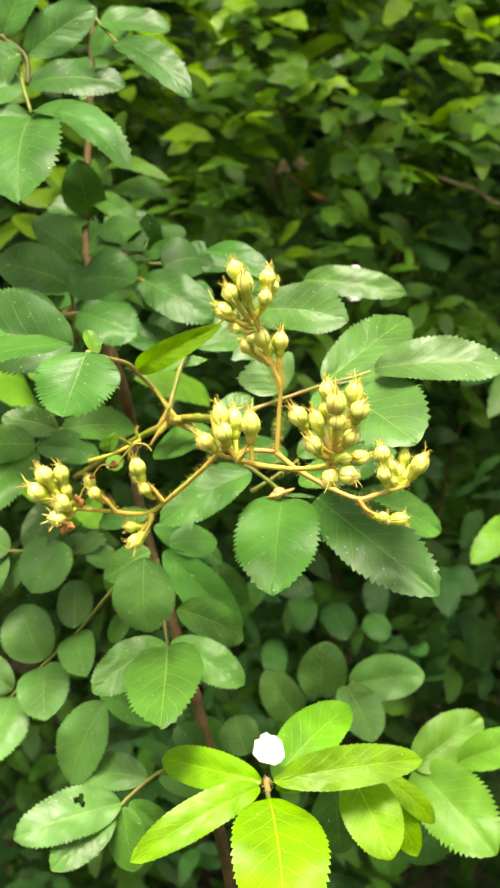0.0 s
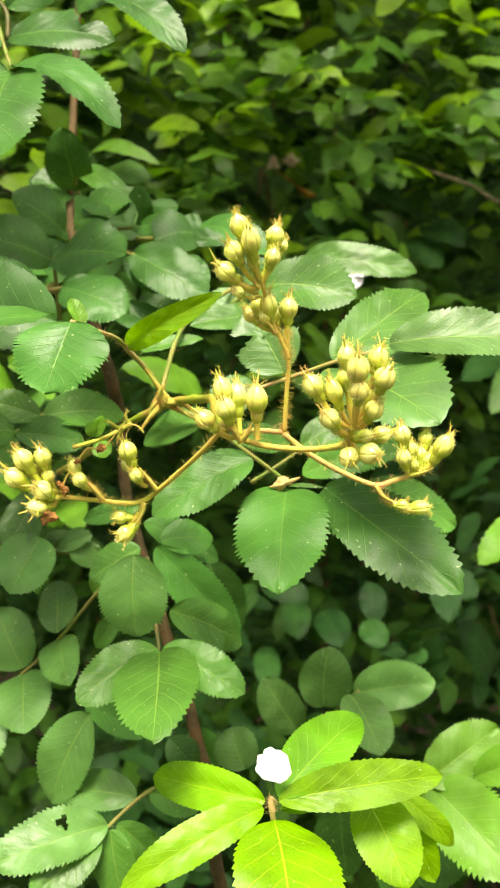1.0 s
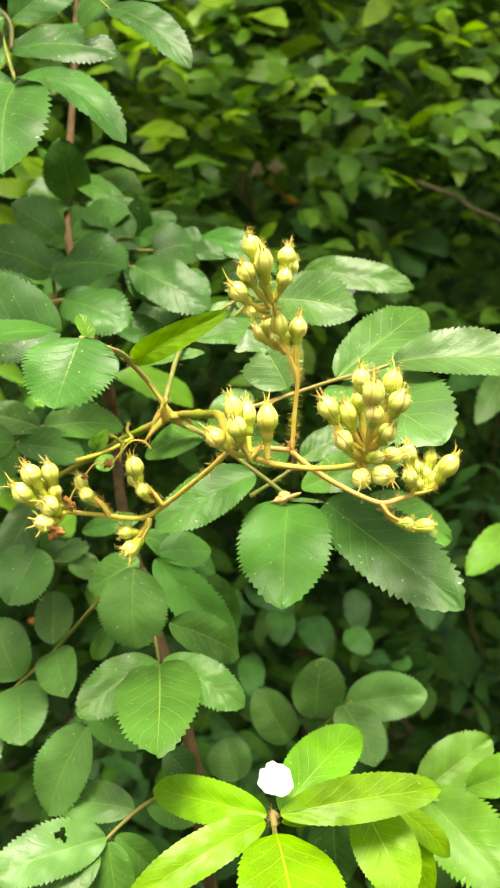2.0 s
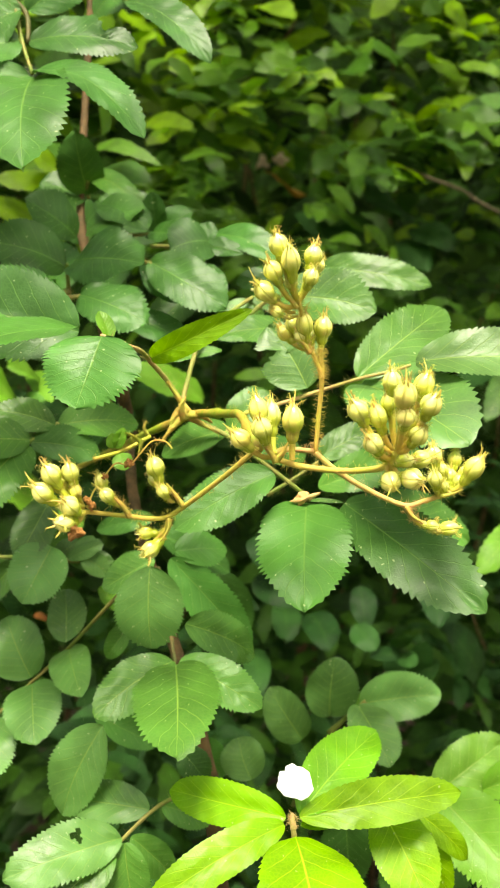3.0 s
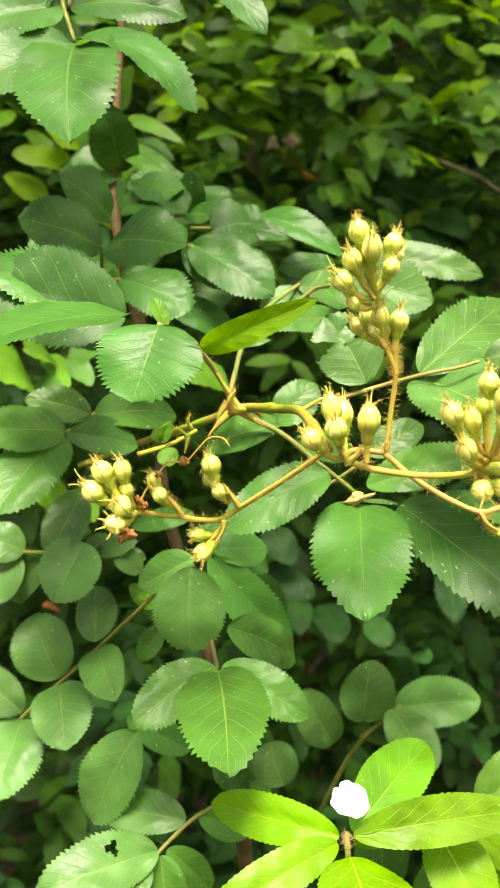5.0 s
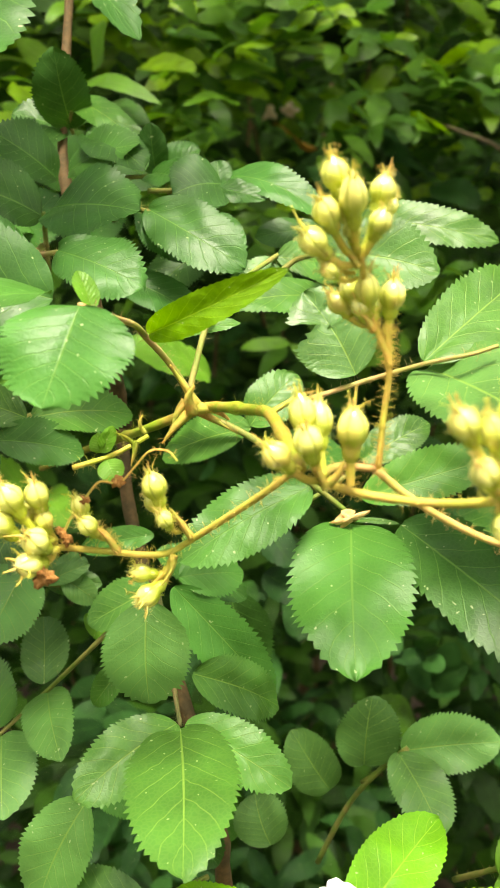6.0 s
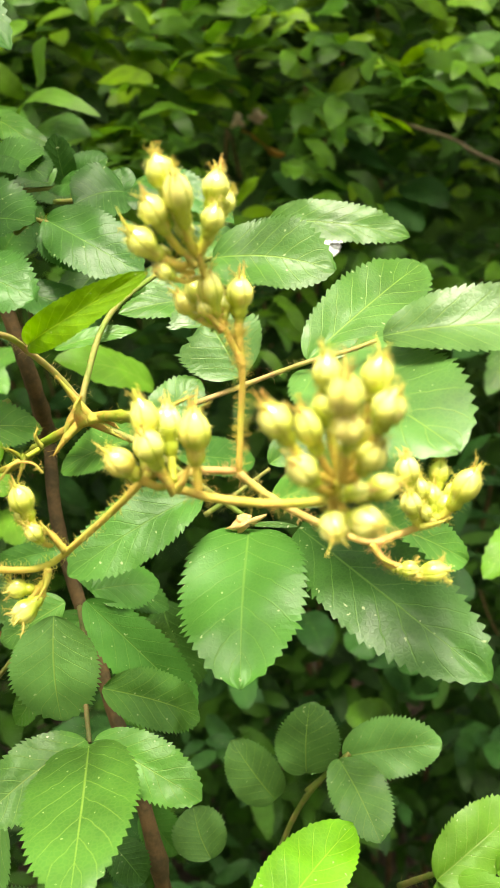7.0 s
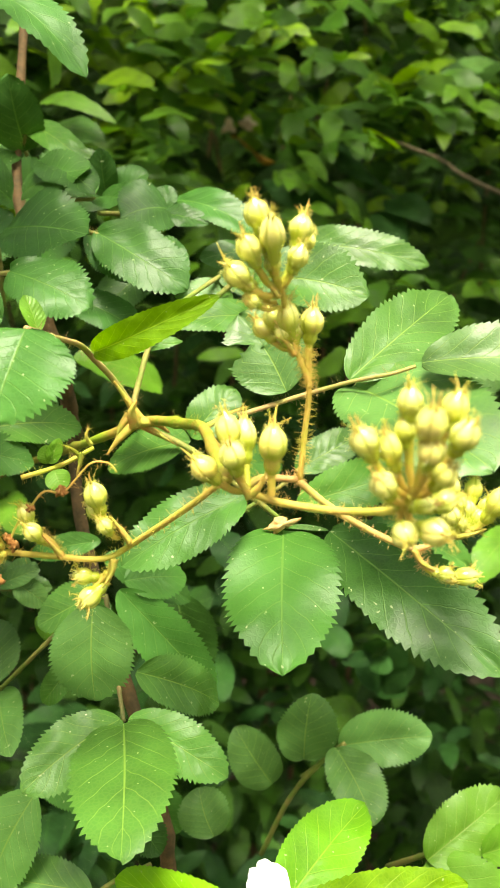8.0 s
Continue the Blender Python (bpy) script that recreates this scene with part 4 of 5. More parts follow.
# stalks
stem_part(truss, "stalk", [(-0.0073, 0.2335, 1.2657), (-0.0135, 0.2430, 1.2582), (-0.0246, 0.2565, 1.2469), (-0.0290, 0.2567, 1.2442), (-0.0339, 0.2555, 1.2442), (-0.0385, 0.2540, 1.2451), (-0.0487, 0.2520, 1.2465)], 0.00066, 0.00058, STALK, hairs=12)
stem_part(truss, "stalk", [(-0.0040, 0.2345, 1.2641), (-0.0001, 0.2400, 1.2646), (0.0065, 0.2425, 1.2639)], 0.00070, 0.00062, STALK_RED, hairs=4)
stem_part(truss, "stalk", [(0.0071, 0.2425, 1.2636), (0.0076, 0.2425, 1.2726), (0.0079, 0.2415, 1.2811), (0.0060, 0.2410, 1.2862), (0.0043, 0.2405, 1.2894), (0.0026, 0.2380, 1.2948), (0.0015, 0.2360, 1.2991)], 0.00054, 0.00048, STALK, hairs=26)
stem_part(truss, "stalk", [(0.0079, 0.2415, 1.2811), (0.0076, 0.2420, 1.2857), (0.0075, 0.2420, 1.2884)], 0.00062, 0.00062, STALK, hairs=8)
stem_part(truss, "stalk", [(0.0069, 0.2425, 1.2636), (0.0125, 0.2420, 1.2592), (0.0200, 0.2420, 1.2548), (0.0285, 0.2410, 1.2514), (0.0333, 0.2410, 1.2524), (0.0403, 0.2420, 1.2546)], 0.00070, 0.00060, STALK_RED, hairs=8)
stem_part(truss, "stalk", [(-0.0031, 0.2325, 1.2634), (0.0030, 0.2310, 1.2620), (0.0114, 0.2260, 1.2620), (0.0182, 0.2190, 1.2638), (0.0189, 0.2120, 1.2665), (0.0191, 0.2080, 1.2689)], 0.00070, 0.00070, STALK, hairs=8)
stem_part(truss, "stalk", [(0.0290, 0.2410, 1.2513), (0.0313, 0.2405, 1.2482), (0.0347, 0.2405, 1.2468)], 0.00062, 0.00047, STALK_RED, hairs=4)
stem_part(truss, "stalk", [(-0.0246, 0.2565, 1.2469), (-0.0265, 0.2555, 1.2505), (-0.0293, 0.2545, 1.2520)], 0.00047, 0.00047, STALK, hairs=4)
stem_part(truss, "stalk", [(-0.0280, 0.2567, 1.2441), (-0.0291, 0.2567, 1.2410), (-0.0319, 0.2565, 1.2379)], 0.00055, 0.00047, STALK, hairs=4)
stem_part(truss, "stalk", [(-0.0380, 0.2540, 1.2452), (-0.0397, 0.2530, 1.2483), (-0.0426, 0.2520, 1.2510)], 0.00055, 0.00047, STALK, hairs=6)
stem_part(truss, "dry_tendril", [(-0.0481, 0.2515, 1.2476), (-0.0463, 0.2515, 1.2520), (-0.0438, 0.2515, 1.2555), (-0.0411, 0.2520, 1.2587), (-0.0377, 0.2525, 1.2584), (-0.0350, 0.2530, 1.2613), (-0.0322, 0.2530, 1.2643), (-0.0290, 0.2535, 1.2642), (-0.0273, 0.2535, 1.2624)], .00024, .00018, STIPULE, hairs=3)
bract(truss, "bract", [(-0.0032, 0.2310, 1.2629), (-0.0045, 0.2295, 1.2653), (-0.0064, 0.2290, 1.2673)], 0.00085, STIPULE, 14)
bract(truss, "bract", [(-0.0031, 0.2310, 1.2632), (-0.0016, 0.2295, 1.2655), (-0.0007, 0.2295, 1.2677)], 0.00085, STIPULE, 14)
bract(truss, "bract", [(0.0370, 0.2405, 1.2537), (0.0398, 0.2395, 1.2546), (0.0423, 0.2390, 1.2558)], 0.00055, STIPULE, 14)
bract(truss, "bract", [(0.0290, 0.2400, 1.2514), (0.0303, 0.2390, 1.2492), (0.0329, 0.2390, 1.2476)], 0.00070, STIPULE, 12)
bract(truss, "bract", [(0.0010, 0.2350, 1.2973), (-0.0007, 0.2345, 1.2995), (-0.0027, 0.2340, 1.3012)], 0.00070, STIPULE, 12)
bract(truss, "bract", [(0.0049, 0.2400, 1.2872), (0.0031, 0.2390, 1.2895), (0.0012, 0.2390, 1.2904)], 0.00070, STIPULE, 12)
bract(truss, "bract", [(-0.0378, 0.2530, 1.2453), (-0.0394, 0.2515, 1.2481), (-0.0417, 0.2510, 1.2507)], 0.00080, STIPULE, 12)
bract(truss, "bract", [(-0.0278, 0.2555, 1.2442), (-0.0282, 0.2550, 1.2415), (-0.0300, 0.2550, 1.2384)], 0.00080, STIPULE, 12)
bract(truss, "bract", [(-0.0244, 0.2555, 1.2474), (-0.0262, 0.2545, 1.2501), (-0.0284, 0.2540, 1.2534)], 0.00080, STIPULE, 10)
# top buds
bud(truss, (-0.0035, 0.2320, 1.3107), (0.0011, 0.2360, 1.2999), 0.0021)
bud(truss, (-0.0011, 0.2300, 1.3073), (0.0010, 0.2360, 1.2991), 0.0020, stretch=1.4)
bud(truss, (-0.0048, 0.2310, 1.3051), (0.0008, 0.2360, 1.2987), 0.0020)
bud(truss, (-0.0066, 0.2310, 1.3008), (0.0006, 0.2360, 1.2978), 0.0021)
bud(truss, (-0.0038, 0.2330, 1.2965), (0.0013, 0.2380, 1.2957), 0.0012)
bud(truss, (-0.0040, 0.2370, 1.2990), (0.0009, 0.2370, 1.2965), 0.0014)
bud(truss, (0.0043, 0.2360, 1.3089), (0.0015, 0.2360, 1.2995), 0.0020)
bud(truss, (0.0038, 0.2340, 1.3041), (0.0015, 0.2360, 1.2991), 0.0017)
bud(truss, (0.0008, 0.2420, 1.2935), (0.0043, 0.2410, 1.2881), 0.0016)
bud(truss, (0.0032, 0.2390, 1.2937), (0.0045, 0.2410, 1.2881), 0.0019, stretch=1.3)
bud(truss, (0.0079, 0.2420, 1.2929), (0.0074, 0.2420, 1.2866), 0.0021)
bud(truss, (-0.0007, 0.2430, 1.2915), (0.0043, 0.2410, 1.2881), 0.0017)
bud(truss, (0.0053, 0.2430, 1.2912), (0.0049, 0.2410, 1.2878), 0.0014)
bud(truss, (-0.0005, 0.2340, 1.3028), (0.0010, 0.2360, 1.2987), 0.0014)
bud(truss, (-0.0025, 0.2350, 1.3075), (0.0010, 0.2360, 1.2991), 0.0014)
bud(truss, (0.0061, 0.2390, 1.3069), (0.0016, 0.2370, 1.2993), 0.0013)
bud(truss, (0.0025, 0.2400, 1.2908), (0.0047, 0.2410, 1.2878), 0.0014)
# middle buds
bud(truss, (-0.0073, 0.2310, 1.2744), (-0.0039, 0.2320, 1.2646), 0.0021, stretch=1.25)
bud(truss, (-0.0040, 0.2360, 1.2727), (-0.0033, 0.2330, 1.2644), 0.0020, stretch=1.3)
bud(truss, (-0.0066, 0.2280, 1.2707), (-0.0037, 0.2310, 1.2644), 0.0022)
bud(truss, (-0.0112, 0.2300, 1.2681), (-0.0039, 0.2320, 1.2639), 0.0021)
bud(truss, (0.0002, 0.2290, 1.2725), (0.0005, 0.2300, 1.2636), 0.0023, stretch=1.2)
# large right cluster
bud(truss, (0.0108, 0.2050, 1.2773), (0.0185, 0.2090, 1.2687), 0.0020)
bud(truss, (0.0174, 0.2060, 1.2831), (0.0190, 0.2080, 1.2700), 0.0018)
bud(truss, (0.0186, 0.1990, 1.2808), (0.0192, 0.2070, 1.2698), 0.0021, stretch=1.2)
bud(truss, (0.0231, 0.2030, 1.2829), (0.0199, 0.2080, 1.2700), 0.0019)
bud(truss, (0.0241, 0.2010, 1.2791), (0.0200, 0.2080, 1.2696), 0.0020)
bud(truss, (0.0191, 0.2000, 1.2768), (0.0192, 0.2070, 1.2695), 0.0018)
bud(truss, (0.0151, 0.2070, 1.2760), (0.0190, 0.2090, 1.2691), 0.0018, stretch=1.2)
bud(truss, (0.0142, 0.2060, 1.2708), (0.0187, 0.2100, 1.2676), 0.0019)
bud(truss, (0.0226, 0.2040, 1.2728), (0.0197, 0.2080, 1.2689), 0.0018)
bud(truss, (0.0184, 0.2080, 1.2629), (0.0187, 0.2130, 1.2655), 0.0020)
bud(truss, (0.0222, 0.2060, 1.2639), (0.0193, 0.2120, 1.2659), 0.0021)
bud(truss, (0.0254, 0.2130, 1.2667), (0.0197, 0.2120, 1.2667), 0.0018)
bud(truss, (0.0218, 0.2060, 1.2758), (0.0196, 0.2080, 1.2693), 0.0016)
bud(truss, (0.0173, 0.2070, 1.2790), (0.0191, 0.2080, 1.2696), 0.0016)
bud(truss, (0.0161, 0.2100, 1.2686), (0.0187, 0.2110, 1.2669), 0.0014)
bud(truss, (0.0218, 0.2110, 1.2667), (0.0194, 0.2110, 1.2669), 0.0014)
# right end buds
bud(truss, (0.0349, 0.2400, 1.2635), (0.0377, 0.2415, 1.2541), 0.0020)
bud(truss, (0.0417, 0.2460, 1.2618), (0.0398, 0.2420, 1.2546), 0.0017)
bud(truss, (0.0446, 0.2400, 1.2606), (0.0402, 0.2420, 1.2549), 0.0022, stretch=1.2)
bud(truss, (0.0353, 0.2390, 1.2582), (0.0372, 0.2415, 1.2538), 0.0017)
bud(truss, (0.0402, 0.2440, 1.2581), (0.0398, 0.2420, 1.2546), 0.0015)
bud(truss, (0.0419, 0.2430, 1.2569), (0.0401, 0.2420, 1.2546), 0.0014)
bud(truss, (0.0353, 0.2405, 1.2466), (0.0313, 0.2405, 1.2482), 0.0013, splayed=1)
bud(truss, (0.0395, 0.2410, 1.2458), (0.0353, 0.2405, 1.2467), 0.0017, splayed=1, stretch=1.2)
bud(truss, (0.0380, 0.2430, 1.2596), (0.0391, 0.2420, 1.2542), 0.0014)
bud(truss, (0.0436, 0.2440, 1.2587), (0.0403, 0.2420, 1.2547), 0.0015)
bud(truss, (0.0381, 0.2410, 1.2562), (0.0391, 0.2420, 1.2539), 0.0011)
# left end buds
bud(truss, (-0.0560, 0.2470, 1.2565), (-0.0492, 0.2510, 1.2479), 0.0023)
bud(truss, (-0.0517, 0.2490, 1.2567), (-0.0490, 0.2520, 1.2477), 0.0021)
bud(truss, (-0.0580, 0.2470, 1.2520), (-0.0498, 0.2510, 1.2471), 0.0024)
bud(truss, (-0.0544, 0.2510, 1.2528), (-0.0493, 0.2520, 1.2473), 0.0018)
bud(truss, (-0.0516, 0.2470, 1.2489), (-0.0487, 0.2515, 1.2467), 0.0023)
bud(truss, (-0.0527, 0.2470, 1.2448), (-0.0491, 0.2515, 1.2461), 0.0022, splayed=1)
bud(truss, (-0.0507, 0.2500, 1.2520), (-0.0490, 0.2520, 1.2471), 0.0016)
bud(truss, (-0.0446, 0.2525, 1.2539), (-0.0411, 0.2525, 1.2490), 0.0016)
bud(truss, (-0.0431, 0.2510, 1.2508), (-0.0397, 0.2530, 1.2481), 0.0017)
bud(truss, (-0.0315, 0.2540, 1.2575), (-0.0286, 0.2545, 1.2516), 0.0022)
bud(truss, (-0.0317, 0.2555, 1.2541), (-0.0289, 0.2545, 1.2518), 0.0015)
bud(truss, (-0.0295, 0.2535, 1.2515), (-0.0268, 0.2560, 1.2485), 0.0015)
bud(truss, (-0.0338, 0.2570, 1.2402), (-0.0293, 0.2567, 1.2414), 0.0017, splayed=1)
bud(truss, (-0.0325, 0.2560, 1.2362), (-0.0293, 0.2567, 1.2406), 0.0021, splayed=1)
# small dry remnants
dry_bit(truss, (-0.0505, 0.2475, 1.2422), 0.0020)
dry_bit(truss, (-0.0513, 0.2470, 1.2440), 0.0020)
dry_bit(truss, (-0.0469, 0.2505, 1.2481), 0.0013)
dry_bit(truss, (-0.0481, 0.2510, 1.2497), 0.0011)
dry_bit(truss, (-0.0435, 0.2505, 1.2557), 0.0011)
dry_bit(truss, (-0.0379, 0.2520, 1.2586), 0.0014)
petal = fallen_petal((0.0056, 0.2500, 1.1764), 0.0047)
dry_leaf((0.0096, 0.2850, 1.2441), 0.0044)
blossom((0.0541, 0.5000, 1.3166), 0.0105)

# ---- hedge behind: shrubs of many leaves ----
hedge = thing("hedge_shrub", (0.1, 1.1, 0.0), "green hedge shrub with yellow-green upper leaves and a bare twig", "shrub", "hedge shrubs")
stem_part(hedge, "twig", [(0.1552, 1.0000, 1.4623), (0.1710, 0.9300, 1.4393), (0.1836, 0.8800, 1.4229), (0.2092, 0.8700, 1.4122), (0.2220, 0.8600, 1.4008), (0.2469, 0.8600, 1.3905), (0.2777, 0.8600, 1.3804)], .0013, .0019, DRYTWIG)
stem_part(hedge, "twig", [(0.2610, 0.9500, 0.9996), (0.2718, 0.9500, 0.9687), (0.2887, 0.9500, 0.9376)], .0012, .0009, BARK)
hedge_leaf(hedge, (0.1978, 1.0000, 1.5939), (0.1594, 0.9500, 1.5455), 0.0226, HEDGE_LEAF)
hedge_leaf(hedge, (0.2760, 0.9500, 1.5144), (0.1935, 0.8800, 1.4654), 0.0229, PALE)
hedge_leaf(hedge, (0.2797, 0.9500, 1.4984), (0.2103, 0.9000, 1.4881), 0.0285, HEDGE_LEAF)
hedge_leaf(hedge, (0.0994, 1.0200, 1.4726), (0.0929, 0.9800, 1.4335), 0.0235, HEDGE_LEAF)
hedge_leaf(hedge, (0.2584, 1.0000, 1.4815), (0.2104, 0.9700, 1.4579), 0.0161, HEDGE_LEAF)
hedge_leaf(hedge, (0.1039, 1.0500, 1.5973), (0.0437, 1.0000, 1.5585), 0.0251, HEDGE_YELLOW)
hedge_leaf(hedge, (0.0557, 1.0500, 1.5805), (0.0181, 1.0000, 1.5421), 0.0184, HEDGE_YELLOW)
hedge_leaf(hedge, (0.1518, 1.0500, 1.6205), (0.1065, 1.0000, 1.5884), 0.0191, PALE)
hedge_leaf(hedge, (0.1496, 1.0500, 1.6002), (0.1070, 1.0000, 1.5740), 0.0209, PALE)
hedge_leaf(hedge, (0.1026, 1.1000, 1.6343), (0.0946, 1.0500, 1.6011), 0.0187, HEDGE_YELLOW)
hedge_leaf(hedge, (0.3228, 1.1000, 1.6120), (0.2758, 1.0500, 1.6002), 0.0362, HEDGE_YELLOW)
hedge_leaf(hedge, (0.2562, 1.1000, 1.6431), (0.2059, 1.0500, 1.6427), 0.0497, HEDGE_YELLOW)
hedge_leaf(hedge, (0.0417, 0.9500, 1.6109), (-0.0397, 0.8800, 1.5539), 0.0280, HEDGE_YELLOW)
hedge_leaf(hedge, (0.0092, 0.9500, 1.6071), (-0.0224, 0.9000, 1.5646), 0.0229, HEDGE_YELLOW)
hedge_leaf(hedge, (-0.0656, 0.9000, 1.5375), (-0.0990, 0.8500, 1.5453), 0.0376, HEDGE_YELLOW)
hedge_leaf(hedge, (-0.1039, 0.9000, 1.5322), (-0.0677, 0.8500, 1.5312), 0.0266, HEDGE_YELLOW)
hedge_leaf(hedge, (-0.0216, 0.9200, 1.5153), (-0.0568, 0.8800, 1.5139), 0.0505, HEDGE_YELLOW)
hedge_leaf(hedge, (-0.0001, 0.9500, 1.5288), (-0.0317, 0.9000, 1.5026), 0.0282, HEDGE_LEAF)
hedge_leaf(hedge, (-0.0236, 0.9500, 1.4634), (0.0266, 0.9000, 1.4476), 0.0180, HEDGE_YELLOW)
hedge_leaf(hedge, (-0.0792, 0.8500, 1.4560), (-0.0341, 0.8000, 1.4453), 0.0243, HEDGE_YELLOW)
hedge_leaf(hedge, (0.0229, 0.9500, 1.4846), (-0.0025, 0.9000, 1.4634), 0.0331, HEDGE_LEAF)
hedge_leaf(hedge, (-0.0267, 0.9500, 1.4883), (-0.0523, 0.9000, 1.4944), 0.0474, PALE)
hedge_leaf(hedge, (-0.0948, 0.6000, 1.3821), (-0.0469, 0.5500, 1.3787), 0.0116, LIGHT, arch=0.2)
hedge_leaf(hedge, (-0.0907, 0.6000, 1.3725), (-0.0522, 0.5600, 1.3696), 0.0202, GREEN, arch=0.15)
hedge_leaf(hedge, (-0.1095, 0.6000, 1.3686), (-0.1422, 0.5800, 1.3714), 0.0207, HEDGE_YELLOW)
hedge_leaf(hedge, (-0.1077, 0.6000, 1.3804), (-0.1241, 0.5800, 1.3848), 0.0254, HEDGE_YELLOW)
hedge_leaf(hedge, (-0.1249, 0.6000, 1.3514), (-0.1472, 0.5800, 1.3567), 0.0226, HEDGE_YELLOW)
hedge_leaf(hedge, (-0.0863, 0.6200, 1.4065), (-0.0772, 0.6000, 1.4242), 0.0262, HEDGE_LEAF)
hedge_leaf(hedge, (-0.0206, 0.4700, 1.2550), (-0.0554, 0.4400, 1.2696), 0.0193, LIGHT, arch=0.12)
hedge_leaf(hedge, (-0.1177, 0.5200, 1.2455), (-0.1352, 0.4800, 1.2647), 0.0380, LIGHT)
hedge_leaf(hedge, (-0.1090, 0.5200, 1.2622), (-0.1200, 0.5000, 1.2688), 0.0209, LIGHT)
hedge_leaf(hedge, (-0.1151, 0.5400, 1.2622), (-0.0987, 0.5000, 1.2510), 0.0120, LIGHT)
hedge_leaf(hedge, (-0.1236, 0.5200, 1.2393), (-0.1030, 0.5000, 1.2509), 0.0176, GREEN)
hedge_leaf(hedge, (-0.1002, 0.5200, 1.2640), (-0.0874, 0.5000, 1.2514), 0.0118, GREEN)
hedge_leaf(hedge, (-0.0918, 0.5500, 1.2687), (-0.1000, 0.5300, 1.2588), 0.0145, GREEN)
hedge_leaf(hedge, (-0.1033, 0.5500, 1.1782), (-0.1312, 0.5000, 1.2093), 0.0300, LIGHT)
hedge_leaf(hedge, (-0.1002, 0.5500, 1.1881), (-0.0850, 0.5000, 1.1840), 0.0182, LIGHT)
hedge_leaf(hedge, (-0.1107, 0.5000, 1.1378), (-0.1215, 0.4800, 1.1618), 0.0142, HEDGE_SHADED)
hedge_leaf(hedge, (-0.1163, 0.6000, 1.1002), (-0.1231, 0.5800, 1.1091), 0.0083, DEAD)
hedge_leaf(hedge, (0.1838, 0.6200, 1.2693), (0.1522, 0.5800, 1.2363), 0.0199, GREEN)
hedge_leaf(hedge, (0.1817, 0.6500, 1.2718), (0.1378, 0.6000, 1.2549), 0.0206, HEDGE_SHADED)
hedge_leaf(hedge, (0.1384, 0.4700, 1.1956), (0.1087, 0.4400, 1.1795), 0.0162, LIGHT)
# These six leaves take the darker colour in place of the hollow's shade.
hedge_leaf(hedge, (0.1724, 0.9500, 1.3750), (0.1863, 0.9000, 1.3411), 0.0313, HEDGE_SHADED)
hedge_leaf(hedge, (0.1375, 0.9500, 1.3933), (0.0869, 0.9000, 1.3763), 0.0429, HEDGE_SHADED)
hedge_leaf(hedge, (0.0696, 0.9500, 1.4024), (0.1032, 0.9000, 1.3663), 0.0362, HEDGE_SHADED)
hedge_leaf(hedge, (0.1774, 0.9800, 1.4032), (0.1317, 0.9200, 1.4113), 0.0624, HEDGE_SHADED)
hedge_leaf(hedge, (0.2364, 0.9800, 1.3992), (0.2413, 0.9400, 1.4224), 0.0583, HEDGE_SHADED)
hedge_leaf(hedge, (0.1833, 0.9500, 1.3863), (0.2112, 0.9000, 1.3640), 0.0352, HEDGE_SHADED)
hedge_leaf(hedge, (0.0153, 0.6200, 1.0742), (0.0181, 0.5800, 1.0615), 0.0177, HEDGE_SHADED, round=0.6)
hedge_leaf(hedge, (0.0371, 0.6600, 1.0945), (0.0371, 0.6200, 1.0804), 0.0204, HEDGE_SHADED, round=0.6)
hedge_leaf(hedge, (0.0859, 0.6200, 1.1192), (0.0867, 0.6000, 1.0966), 0.0178, HEDGE_SHADED)
hedge_leaf(hedge, (0.1328, 0.6200, 1.1273), (0.1289, 0.5800, 1.1041), 0.0213, HEDGE_SHADED)
hedge_leaf(hedge, (0.1210, 0.6200, 1.0534), (0.0995, 0.6000, 1.0734), 0.0181, HEDGE_SHADED, round=0.8)
hedge_leaf(hedge, (0.1229, 0.6200, 1.0555), (0.1268, 0.6000, 1.0874), 0.0174, HEDGE_SHADED, round=0.8)
hedge_leaf(hedge, (0.1210, 0.6200, 1.0513), (0.1360, 0.6000, 1.0734), 0.0170, HEDGE_SHADED, round=0.8)
hedge_leaf(hedge, (0.1210, 0.6300, 1.0452), (0.1327, 0.6000, 1.0553), 0.0147, HEDGE_SHADED, round=0.8)
hedge_leaf(hedge, (0.1818, 0.6600, 1.0375), (0.1457, 0.6200, 1.0906), 0.0287, HEDGE_SHADED, round=0.5)
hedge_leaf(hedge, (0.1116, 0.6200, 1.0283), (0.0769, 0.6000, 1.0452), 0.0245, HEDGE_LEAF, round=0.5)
hedge_leaf(hedge, (0.0600, 0.6800, 1.0794), (0.0690, 0.6400, 1.0669), 0.0258, HEDGE_SHADED)
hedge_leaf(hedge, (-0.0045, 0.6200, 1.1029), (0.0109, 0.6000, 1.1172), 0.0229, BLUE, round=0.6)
hedge_leaf(hedge, (-0.0121, 0.6000, 1.0855), (-0.0219, 0.5600, 1.1220), 0.0234, HEDGE_SHADED)
hedge_leaf(hedge, (0.0127, 0.6000, 1.1288), (0.0414, 0.5800, 1.1188), 0.0209, HEDGE_SHADED)
hedge_leaf(hedge, (0.0114, 0.6000, 1.1567), (0.0272, 0.5800, 1.1389), 0.0204, HEDGE_SHADED)
hedge_leaf(hedge, (0.1324, 0.6200, 1.1219), (0.1521, 0.6000, 1.1144), 0.0231, HEDGE_SHADED)
hedge_leaf(hedge, (0.0798, 0.6000, 1.0983), (0.0901, 0.5800, 1.0886), 0.0178, HEDGE_SHADED)
hedge_leaf(hedge, (0.1090, 0.6000, 1.0808), (0.0870, 0.5800, 1.0850), 0.0104, HEDGE_SHADED, round=0.8)
